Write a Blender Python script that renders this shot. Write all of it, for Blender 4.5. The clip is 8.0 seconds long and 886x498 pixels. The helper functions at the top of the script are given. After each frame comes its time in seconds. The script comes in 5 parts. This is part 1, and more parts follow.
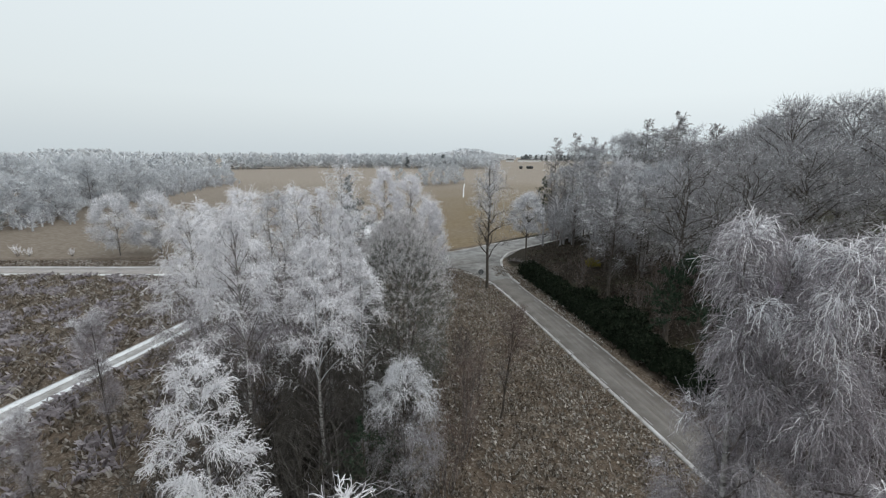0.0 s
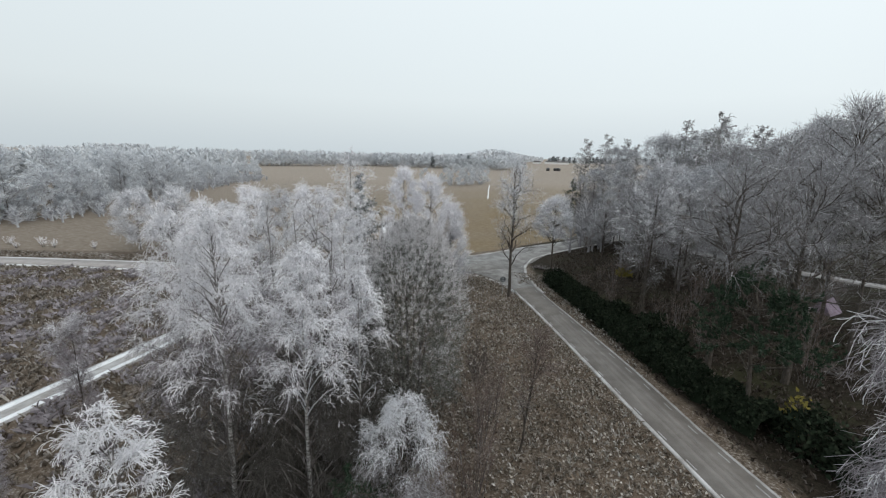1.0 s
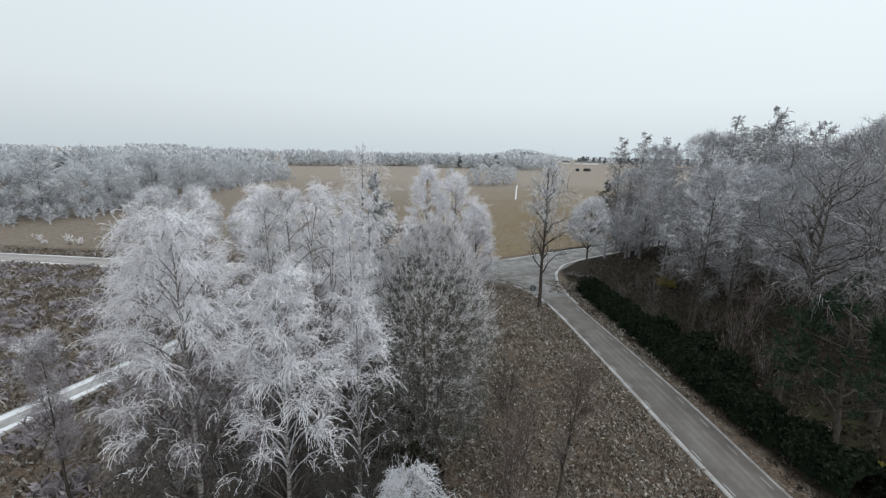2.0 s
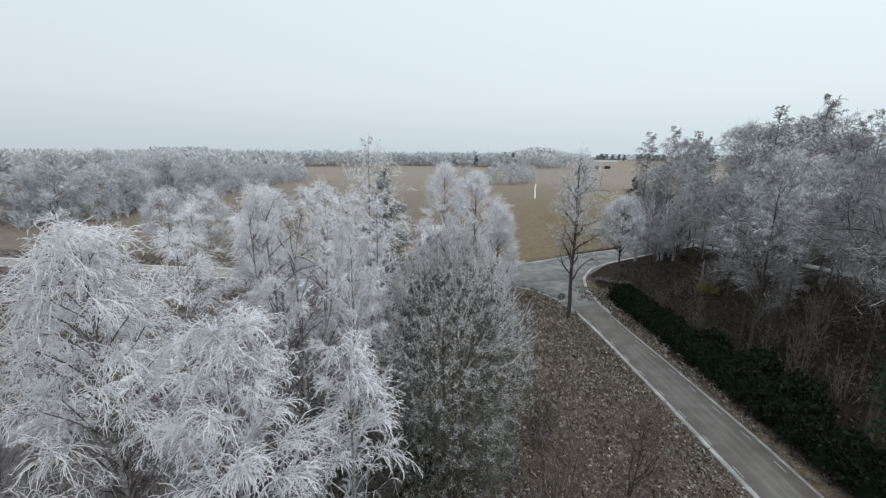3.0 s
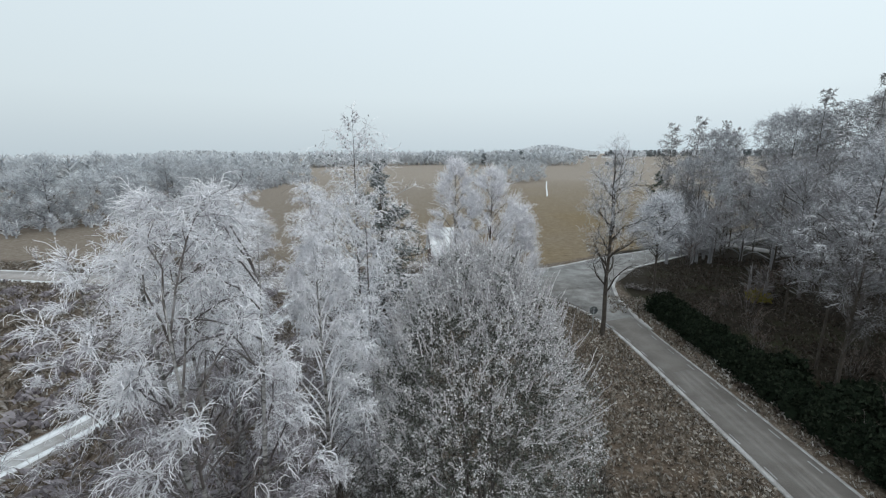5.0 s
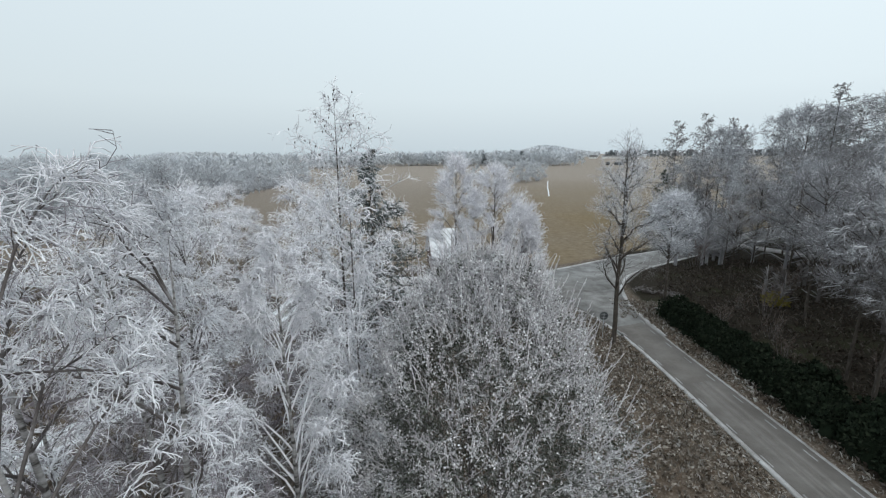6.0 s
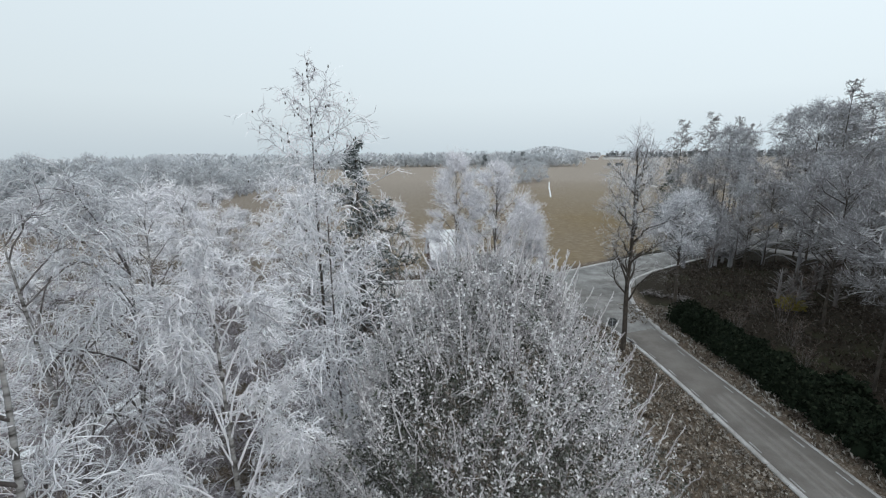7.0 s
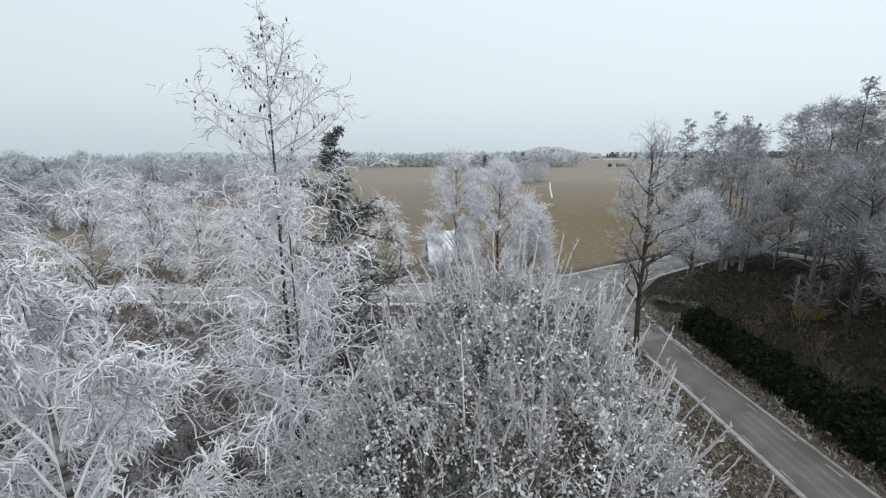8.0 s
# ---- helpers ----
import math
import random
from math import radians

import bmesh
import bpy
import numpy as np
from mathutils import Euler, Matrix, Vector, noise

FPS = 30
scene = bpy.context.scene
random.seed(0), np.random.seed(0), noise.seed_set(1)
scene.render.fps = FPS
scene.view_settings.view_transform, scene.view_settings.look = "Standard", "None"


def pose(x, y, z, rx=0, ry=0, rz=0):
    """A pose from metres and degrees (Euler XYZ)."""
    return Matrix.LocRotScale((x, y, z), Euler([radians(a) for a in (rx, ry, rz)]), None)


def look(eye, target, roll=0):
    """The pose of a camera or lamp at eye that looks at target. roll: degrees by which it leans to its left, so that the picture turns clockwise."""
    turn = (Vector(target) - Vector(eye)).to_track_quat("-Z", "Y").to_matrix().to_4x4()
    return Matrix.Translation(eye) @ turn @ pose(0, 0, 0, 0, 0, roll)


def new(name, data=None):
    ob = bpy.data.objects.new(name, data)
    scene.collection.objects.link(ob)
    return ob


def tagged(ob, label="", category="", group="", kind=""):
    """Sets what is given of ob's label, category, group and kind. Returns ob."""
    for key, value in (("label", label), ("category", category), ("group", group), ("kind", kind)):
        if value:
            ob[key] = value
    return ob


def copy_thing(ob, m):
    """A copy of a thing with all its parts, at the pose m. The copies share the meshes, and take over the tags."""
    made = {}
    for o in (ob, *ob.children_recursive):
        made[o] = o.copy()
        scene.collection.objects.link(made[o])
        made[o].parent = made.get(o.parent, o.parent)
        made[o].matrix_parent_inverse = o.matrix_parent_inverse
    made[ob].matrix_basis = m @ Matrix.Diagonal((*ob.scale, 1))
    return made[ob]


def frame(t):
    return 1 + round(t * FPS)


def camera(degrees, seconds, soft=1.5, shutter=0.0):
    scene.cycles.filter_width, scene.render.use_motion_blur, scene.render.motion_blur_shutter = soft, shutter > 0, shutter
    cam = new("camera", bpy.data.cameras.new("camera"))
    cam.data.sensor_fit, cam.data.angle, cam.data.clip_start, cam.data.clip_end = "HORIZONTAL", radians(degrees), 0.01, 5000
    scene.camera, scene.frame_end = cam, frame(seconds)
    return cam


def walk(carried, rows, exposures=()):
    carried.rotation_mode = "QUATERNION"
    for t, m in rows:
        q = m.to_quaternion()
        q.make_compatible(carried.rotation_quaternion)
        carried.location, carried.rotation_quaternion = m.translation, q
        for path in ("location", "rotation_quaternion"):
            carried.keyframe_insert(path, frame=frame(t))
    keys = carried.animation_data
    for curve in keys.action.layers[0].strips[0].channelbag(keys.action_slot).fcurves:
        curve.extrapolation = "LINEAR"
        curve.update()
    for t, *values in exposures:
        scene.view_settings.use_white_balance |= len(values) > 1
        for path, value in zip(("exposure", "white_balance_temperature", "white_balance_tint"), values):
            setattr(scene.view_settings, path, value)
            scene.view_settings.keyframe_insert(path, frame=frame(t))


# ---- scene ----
cam = camera(93.0, 8.0, 1.2)
PATH = [
    (0, (-1.04, -2.284, 19.897), (-1.012, -0.333, 19.461), 0.3),
    (0.5, (-0.746, -0.604, 19.758), (-0.769, 1.348, 19.323), 0.9),
    (1, (-0.56, 1.283, 19.71), (-0.643, 3.233, 19.274), 1.3),
    (1.5, (-0.538, 3.349, 19.592), (-0.685, 5.295, 19.155), 1.5),
    (3, (-1.509, 10.227, 19.056), (-1.791, 12.157, 18.613), 0.6),
    (3.5, (-1.988, 12.154, 18.892), (-2.286, 14.081, 18.447), 0.3),
    (4, (-2.316, 14.055, 18.793), (-2.626, 15.98, 18.346), -0.1),
    (4.5, (-2.615, 15.629, 18.621), (-2.933, 17.552, 18.174), -0.3),
    (6, (-3.318, 19.628, 17.898), (-3.64, 21.552, 17.456), -0.6),
    (6.5, (-3.387, 20.667, 17.73), (-3.713, 22.591, 17.291), -0.7),
    (7, (-3.534, 21.74, 17.547), (-3.86, 23.665, 17.111), -0.7),
    (7.5, (-3.666, 22.897, 17.39), (-3.994, 24.821, 16.954), -0.6),
    (8, (-3.906, 24.32, 17.263), (-4.23, 26.245, 16.827), -0.4),
]
walk(cam, [(t, look(eye, target, roll)) for t, eye, target, roll in PATH],
     exposures=[(0.0, -0.03, 6550, 11.5), (1.5, -0.03, 6480, 11.5), (3.0, -0.06, 6330, 10.5), (4.5, -0.08, 6270, 9.2), (6.5, -0.06, 6280, 9.8), (8.0, -0.03, 6330, 11.0)])

# ---- world and sun: overcast winter day ----
SUN_EL, SUN_ROT = radians(38), radians(140)
world = bpy.data.worlds.new("overcast")
scene.world = world
world.use_nodes = True
wn, wl = world.node_tree.nodes, world.node_tree.links
wn.clear()
w_out = wn.new("ShaderNodeOutputWorld")
w_sky = wn.new("ShaderNodeTexSky")
w_sky.sky_type = "NISHITA"
w_sky.sun_disc = False
w_sky.sun_elevation, w_sky.sun_rotation = SUN_EL, SUN_ROT
w_sky.dust_density, w_sky.air_density = 6.0, 1.5
w_bg_sky = wn.new("ShaderNodeBackground")
w_bg_sky.inputs["Strength"].default_value = 0.1
w_cloud = wn.new("ShaderNodeBackground")
w_geo = wn.new("ShaderNodeTexCoord")
w_sep = wn.new("ShaderNodeSeparateXYZ")
w_ramp = wn.new("ShaderNodeValToRGB")
w_ramp.color_ramp.elements[0].position = 0.0
w_ramp.color_ramp.elements[0].color = (0.60, 0.68, 0.715, 1)
w_ramp.color_ramp.elements[1].position = 0.4
w_ramp.color_ramp.elements[1].color = (0.81, 0.895, 0.915, 1)
w_el = w_ramp.color_ramp.elements.new(0.12)
w_el.color = (0.725, 0.805, 0.83, 1)
w_mix = wn.new("ShaderNodeMixShader")
w_mix.inputs[0].default_value = 0.88
wl.new(w_geo.outputs["Generated"], w_sep.inputs[0])
wl.new(w_sep.outputs["Z"], w_ramp.inputs[0])
w_side = wn.new("ShaderNodeMapRange")
w_side.inputs["From Min"].default_value, w_side.inputs["From Max"].default_value = -0.8, 0.6
w_side.inputs["To Min"].default_value, w_side.inputs["To Max"].default_value = 1.07, 1.24
wl.new(w_sep.outputs["X"], w_side.inputs["Value"])
# an overcast sky is brightest overhead
w_zenith = wn.new("ShaderNodeMapRange")
w_zenith.inputs["From Min"].default_value, w_zenith.inputs["From Max"].default_value = 0.35, 1.0
w_zenith.inputs["To Min"].default_value, w_zenith.inputs["To Max"].default_value = 1.0, 1.5
wl.new(w_sep.outputs["Z"], w_zenith.inputs["Value"])
w_mul = wn.new("ShaderNodeMath")
w_mul.operation = "MULTIPLY"
wl.new(w_side.outputs[0], w_mul.inputs[0])
wl.new(w_zenith.outputs[0], w_mul.inputs[1])
wl.new(w_mul.outputs[0], w_cloud.inputs["Strength"])
wl.new(w_ramp.outputs[0], w_cloud.inputs["Color"])
wl.new(w_sky.outputs[0], w_bg_sky.inputs["Color"])
wl.new(w_bg_sky.outputs[0], w_mix.inputs[1])
wl.new(w_cloud.outputs[0], w_mix.inputs[2])
wl.new(w_mix.outputs[0], w_out.inputs["Surface"])
sun = new("sun", bpy.data.lights.new("sun", "SUN"))
sun.data.energy, sun.data.angle, sun.data.color = 0.5, radians(25), (1.0, 0.97, 0.93)
sun.matrix_world = look((60, -60, 80), (0, 0, 0))

# ---- materials ----


def mat(name, rough=0.9, spec=0.2):
    m = bpy.data.materials.new(name)
    m.use_nodes = True
    b = m.node_tree.nodes["Principled BSDF"]
    b.inputs["Roughness"].default_value = rough
    b.inputs["Specular IOR Level"].default_value = spec
    return m, m.node_tree.nodes, m.node_tree.links, b


def noise_node(nodes, links, scale, detail=4.0, rough=0.55, coord="Object", stretch=None):
    n = nodes.new("ShaderNodeTexNoise")
    n.inputs["Scale"].default_value = scale
    n.inputs["Detail"].default_value = detail
    n.inputs["Roughness"].default_value = rough
    tc = nodes.new("ShaderNodeTexCoord")
    src = tc.outputs[coord]
    if stretch:
        mp = nodes.new("ShaderNodeMapping")
        mp.inputs["Scale"].default_value = stretch
        links.new(src, mp.inputs["Vector"])
        src = mp.outputs[0]
    links.new(src, n.inputs["Vector"])
    return n.outputs["Fac"]


def ramp(nodes, links, fac, stops):
    r = nodes.new("ShaderNodeValToRGB")
    e = r.color_ramp.elements
    while len(e) < len(stops):
        e.new(0.5)
    for el, (p, c) in zip(e, stops):
        el.position, el.color = p, (*c, 1)
    links.new(fac, r.inputs[0])
    return r.outputs[0]


def mixc(nodes, links, fac, a, b, mode="MIX"):
    m = nodes.new("ShaderNodeMix")
    m.data_type, m.blend_type = "RGBA", mode
    for sock, v in ((m.inputs[0], fac), (m.inputs[6], a), (m.inputs[7], b)):
        if isinstance(v, (int, float)):
            sock.default_value = v
        elif isinstance(v, tuple):
            sock.default_value = (*v, 1)
        else:
            links.new(v, sock)
    return m.outputs[2]


def maths(nodes, links, op, a, b=0.0, c=None):
    m = nodes.new("ShaderNodeMath")
    m.operation = op
    for sock, v in zip(m.inputs, (a, b, c)):
        if v is None:
            continue
        if isinstance(v, (int, float)):
            sock.default_value = v
        else:
            links.new(v, sock)
    return m.outputs[0]


def bump(nodes, links, bsdf, height, strength=0.3, dist=0.05):
    b = nodes.new("ShaderNodeBump")
    b.inputs["Strength"].default_value = strength
    b.inputs["Distance"].default_value = dist
    links.new(height, b.inputs["Height"])
    links.new(b.outputs[0], bsdf.inputs["Normal"])


def twig_material(name, stops, scale=1.2):
    """Rime-covered twigs: colour varies from twig to twig and along them."""
    m, n, l, b = mat(name, 0.95, 0.1)
    geo = n.new("ShaderNodeNewGeometry")
    patch = noise_node(n, l, scale, 3)
    f = maths(n, l, "MULTIPLY_ADD", geo.outputs["Random Per Island"], 0.6, maths(n, l, "MULTIPLY", patch, 0.4))
    l.new(ramp(n, l, f, stops), b.inputs["Base Color"])
    return m


M_FROST = twig_material("hoar_frost", [(0.15, (0.58, 0.58, 0.605)), (0.45, (0.80, 0.787, 0.822)), (0.8, (0.925, 0.915, 0.94))])
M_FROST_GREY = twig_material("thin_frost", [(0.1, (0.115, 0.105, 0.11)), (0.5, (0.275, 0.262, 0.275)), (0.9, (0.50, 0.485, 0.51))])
M_FROST_MID = twig_material("medium_frost", [(0.1, (0.27, 0.275, 0.30)), (0.5, (0.46, 0.47, 0.50)), (0.9, (0.70, 0.71, 0.74))], 0.3)
M_TWIG = twig_material("bare_twig", [(0.1, (0.07, 0.06, 0.055)), (0.5, (0.17, 0.155, 0.15)), (0.9, (0.33, 0.32, 0.325))])
M_LARCH = twig_material("larch_twig", [(0.1, (0.16, 0.153, 0.15)), (0.5, (0.26, 0.252, 0.252)), (0.95, (0.42, 0.42, 0.43))])
M_LILAC_RIME = twig_material("grey_lilac_rime", [(0.1, (0.48, 0.475, 0.505)), (0.5, (0.68, 0.68, 0.71)), (0.9, (0.84, 0.84, 0.86))], 0.4)
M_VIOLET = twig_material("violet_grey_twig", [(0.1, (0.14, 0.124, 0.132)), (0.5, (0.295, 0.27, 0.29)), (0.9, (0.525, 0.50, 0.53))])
M_WHIP = twig_material("rimed_whip", [(0.1, (0.36, 0.335, 0.345)), (0.5, (0.62, 0.592, 0.612)), (0.9, (0.85, 0.832, 0.85))], 0.8)
# bare twigs again, darkened to stand for shade in and below the crowns
M_SHADE_TWIG = twig_material("shade_twig", [(0.1, (0.028, 0.025, 0.022)), (0.5, (0.062, 0.056, 0.05)), (0.95, (0.15, 0.142, 0.135))])
M_WOOD = twig_material("wood_haze_twig", [(0.1, (0.22, 0.214, 0.224)), (0.5, (0.285, 0.279, 0.292)), (0.9, (0.36, 0.355, 0.372))], 0.25)
M_TWIG_BROWN = twig_material("brown_twig", [(0.1, (0.07, 0.05, 0.042)), (0.6, (0.17, 0.13, 0.115)), (0.95, (0.36, 0.33, 0.32))])
M_LEAF = twig_material("frosted_leaf", [(0.15, (0.24, 0.25, 0.24)), (0.45, (0.49, 0.48, 0.485)), (0.8, (0.81, 0.80, 0.82))], 0.8)
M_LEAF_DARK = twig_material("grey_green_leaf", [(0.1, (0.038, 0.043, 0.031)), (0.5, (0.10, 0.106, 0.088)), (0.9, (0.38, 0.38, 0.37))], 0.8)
M_NEEDLE = twig_material("needles", [(0.1, (0.012, 0.022, 0.014)), (0.6, (0.03, 0.05, 0.03)), (0.95, (0.10, 0.12, 0.10))])
M_NEEDLE_FROST = twig_material("frosted_needles", [(0.1, (0.04, 0.055, 0.05)), (0.5, (0.14, 0.16, 0.16)), (0.9, (0.5, 0.52, 0.53))])
# distant rime and conifers, with the haze of distance painted in as paler colour
M_FAR = twig_material("hazy_far_frost", [(0.1, (0.50, 0.52, 0.545)), (0.5, (0.59, 0.61, 0.64)), (0.9, (0.70, 0.72, 0.75))], 0.06)
M_FAR_HAZE = twig_material("hazy_horizon_frost", [(0.1, (0.60, 0.62, 0.65)), (0.9, (0.74, 0.755, 0.78))], 0.02)
M_FAR_DARK = twig_material("hazy_far_conifer", [(0.1, (0.13, 0.15, 0.16)), (0.9, (0.26, 0.28, 0.29))], 0.1)


def bark_material(name, stops, scale, stretch):
    m, n, l, b = mat(name, 0.9, 0.15)
    f = noise_node(n, l, scale, 5, 0.65, "Object", stretch)
    l.new(ramp(n, l, f, stops), b.inputs["Base Color"])
    bump(n, l, b, f, 0.5, 0.03)
    return m


M_BIRCH = bark_material("birch_bark", [(0.38, (0.05, 0.045, 0.04)), (0.5, (0.28, 0.27, 0.265)), (0.72, (0.48, 0.47, 0.465))], 3.0, (1, 1, 3.5))
M_BARK = bark_material("dark_bark", [(0.3, (0.035, 0.03, 0.026)), (0.6, (0.085, 0.072, 0.062)), (0.8, (0.2, 0.19, 0.185))], 6.0, (1, 1, 0.25))
M_LIMB = bark_material("limb_bark", [(0.3, (0.055, 0.045, 0.042)), (0.55, (0.14, 0.125, 0.12)), (0.75, (0.42, 0.41, 0.42))], 2.5, (1, 1, 1))


def ground_material():
    m, n, l, b = mat("winter_ground", 0.95, 0.1)
    geo = n.new("ShaderNodeNewGeometry")
    sep = n.new("ShaderNodeSeparateXYZ")
    l.new(geo.outputs["Position"], sep.inputs[0])
    x, y = sep.outputs["X"], sep.outputs["Y"]
    wob = maths(n, l, "MULTIPLY", maths(n, l, "SUBTRACT", noise_node(n, l, 0.35, 4), 0.5), 5.0)
    # rough meadow: dead grass with rime on the tussocks
    fine = noise_node(n, l, 6.0, 6, 0.72)
    mid = noise_node(n, l, 1.3, 5, 0.6)
    big = noise_node(n, l, 0.14, 4, 0.6)
    grass = ramp(n, l, fine, [(0.32, (0.018, 0.014, 0.011)), (0.47, (0.08, 0.061, 0.046)), (0.57, (0.175, 0.148, 0.124)), (0.68, (0.46, 0.445, 0.43))])
    rust = ramp(n, l, mid, [(0.3, (0.06, 0.042, 0.031)), (0.6, (0.145, 0.108, 0.08)), (0.8, (0.32, 0.285, 0.255))])
    meadow = mixc(n, l, ramp(n, l, big, [(0.38, (0.12, 0.12, 0.12)), (0.62, (0.65, 0.65, 0.65))]), grass, rust)
    # stubble field
    fbig = noise_node(n, l, 0.02, 4, 0.6)
    ffine = noise_node(n, l, 1.6, 6, 0.75, "Object", (0.5, 1, 1))
    pale = ramp(n, l, ffine, [(0.3, (0.165, 0.132, 0.105)), (0.5, (0.25, 0.212, 0.178)), (0.72, (0.36, 0.322, 0.285))])
    olive = ramp(n, l, ffine, [(0.3, (0.115, 0.082, 0.045)), (0.55, (0.185, 0.138, 0.079)), (0.75, (0.30, 0.245, 0.175))])
    east = n.new("ShaderNodeMapRange")
    l.new(maths(n, l, "ADD", x, maths(n, l, "MULTIPLY", wob, 3.0)), east.inputs["Value"])
    east.inputs["From Min"].default_value, east.inputs["From Max"].default_value = -60.0, 20.0
    far = n.new("ShaderNodeMapRange")
    l.new(y, far.inputs["Value"])
    far.inputs["From Min"].default_value, far.inputs["From Max"].default_value = 130.0, 330.0
    far.inputs["To Min"].default_value, far.inputs["To Max"].default_value = 1.0, 0.0
    patch = maths(n, l, "MULTIPLY", maths(n, l, "MULTIPLY", east.outputs[0], far.outputs[0]), ramp(n, l, fbig, [(0.3, (0.35, 0.35, 0.35)), (0.6, (1, 1, 1))]))
    brown = ramp(n, l, ffine, [(0.3, (0.115, 0.090, 0.070)), (0.5, (0.175, 0.145, 0.118)), (0.72, (0.26, 0.228, 0.198))])
    field = mixc(n, l, patch, mixc(n, l, far.outputs[0], pale, brown), olive)
    # leaf litter under the wood; its dark colours also serve below the birches
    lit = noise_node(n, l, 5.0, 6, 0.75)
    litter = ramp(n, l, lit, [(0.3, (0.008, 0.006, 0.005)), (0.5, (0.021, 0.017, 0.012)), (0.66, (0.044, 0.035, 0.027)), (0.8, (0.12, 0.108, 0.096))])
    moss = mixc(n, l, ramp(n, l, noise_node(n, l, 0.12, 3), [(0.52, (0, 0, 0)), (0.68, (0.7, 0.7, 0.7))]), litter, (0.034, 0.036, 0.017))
    # field lies beyond the main road, wood east of the side road
    yw = maths(n, l, "ADD", y, maths(n, l, "MULTIPLY", wob, 0.35))
    west_line = maths(n, l, "MULTIPLY_ADD", x, 0.10, 84.5)
    east_line = maths(n, l, "MULTIPLY_ADD", x, 0.79, 84.5)
    d_field = maths(n, l, "SUBTRACT", yw, maths(n, l, "MAXIMUM", maths(n, l, "MAXIMUM", west_line, east_line), 76.5))
    f_field = maths(n, l, "MINIMUM", maths(n, l, "MAXIMUM", maths(n, l, "MULTIPLY", d_field, 0.7), 0.0), 1.0)
    d_litter_and_shade = maths(n, l, "ADD", maths(n, l, "MULTIPLY", wob, 0.25), maths(n, l, "SUBTRACT", x, maths(n, l, "MAXIMUM", maths(n, l, "MULTIPLY_ADD", y, -0.175, 24.2), 12.0)))
    # the ground under the birches is darkened too: shade put into its colour
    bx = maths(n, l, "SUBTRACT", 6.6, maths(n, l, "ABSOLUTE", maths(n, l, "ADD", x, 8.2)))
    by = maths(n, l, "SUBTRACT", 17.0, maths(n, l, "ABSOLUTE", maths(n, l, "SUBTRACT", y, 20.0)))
    d_litter_and_shade = maths(n, l, "MAXIMUM", d_litter_and_shade, maths(n, l, "ADD", maths(n, l, "MULTIPLY", wob, 0.5), maths(n, l, "MULTIPLY", maths(n, l, "MINIMUM", bx, by), 0.2)))
    f_litter_and_shade = maths(n, l, "MINIMUM", maths(n, l, "MAXIMUM", maths(n, l, "MULTIPLY", d_litter_and_shade, 0.9), 0.0), 1.0)
    col = mixc(n, l, f_field, mixc(n, l, f_litter_and_shade, meadow, moss), field)
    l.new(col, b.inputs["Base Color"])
    bump(n, l, b, fine, 0.8, 0.08)
    return m


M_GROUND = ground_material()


def asphalt_material(name, base, frost, amount):
    m, n, l, b = mat(name, 0.85, 0.3)
    grain = noise_node(n, l, 60.0, 3, 0.7)
    wear = noise_node(n, l, 0.5, 5, 0.65)
    c = ramp(n, l, grain, [(0.3, tuple(v * 0.7 for v in base)), (0.7, tuple(v * 1.3 for v in base))])
    f = ramp(n, l, wear, [(0.4, (0, 0, 0)), (0.72, (amount, amount, amount))])
    l.new(mixc(n, l, f, c, frost), b.inputs["Base Color"])
    bump(n, l, b, grain, 0.25, 0.01)
    return m


M_ROAD = asphalt_material("frosty_asphalt", (0.138, 0.123, 0.112), (0.25, 0.231, 0.216), 0.55)
M_MAINROAD = asphalt_material("pale_main_road", (0.26, 0.238, 0.228), (0.40, 0.378, 0.366), 0.7)
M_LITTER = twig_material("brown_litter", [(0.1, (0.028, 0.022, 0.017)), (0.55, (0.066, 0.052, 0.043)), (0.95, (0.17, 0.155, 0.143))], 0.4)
M_JUNCTION = asphalt_material("icy_asphalt", (0.15, 0.142, 0.136), (0.40, 0.395, 0.39), 0.6)
M_SHOULDER = asphalt_material("rimy_shoulder", (0.30, 0.285, 0.275), (0.6, 0.59, 0.6), 0.9)
M_WHEEL = asphalt_material("rimed_wheel_track", (0.158, 0.143, 0.132), (0.272, 0.253, 0.238), 0.6)
M_PAINT = asphalt_material("worn_road_paint", (0.27, 0.26, 0.255), (0.52, 0.52, 0.52), 0.6)
M_SNOW = asphalt_material("thin_snow", (0.62, 0.63, 0.65), (0.8, 0.81, 0.83), 0.9)
M_GRAVEL = asphalt_material("gravel", (0.23, 0.215, 0.205), (0.5, 0.5, 0.51), 0.8)


def plain(name, c, rough=0.7, var=0.25, scale=2.0):
    m, n, l, b = mat(name, rough, 0.25)
    f = noise_node(n, l, scale, 5)
    l.new(ramp(n, l, f, [(0.3, tuple(v * (1 - var) for v in c)), (0.7, tuple(min(1, v * (1 + var)) for v in c))]), b.inputs["Base Color"])
    return m


M_SIGN = plain("dull_sign_back", (0.10, 0.105, 0.11), 0.5)
M_STEEL = plain("galvanised_steel", (0.32, 0.33, 0.34), 0.45)
M_WOODWALL = plain("weathered_boards", (0.13, 0.085, 0.07), 0.85)
M_WHITEWALL = plain("white_plaster", (0.66, 0.66, 0.66), 0.8)
M_ROOF = plain("dark_roof", (0.09, 0.085, 0.085), 0.8)
M_ROOFSNOW = plain("rimed_roof", (0.80, 0.81, 0.83), 0.9, 0.08)
M_BALE = plain("dark_bale", (0.05, 0.052, 0.055), 0.5)
M_LILAC = plain("lilac_canvas", (0.22, 0.175, 0.225), 0.8)
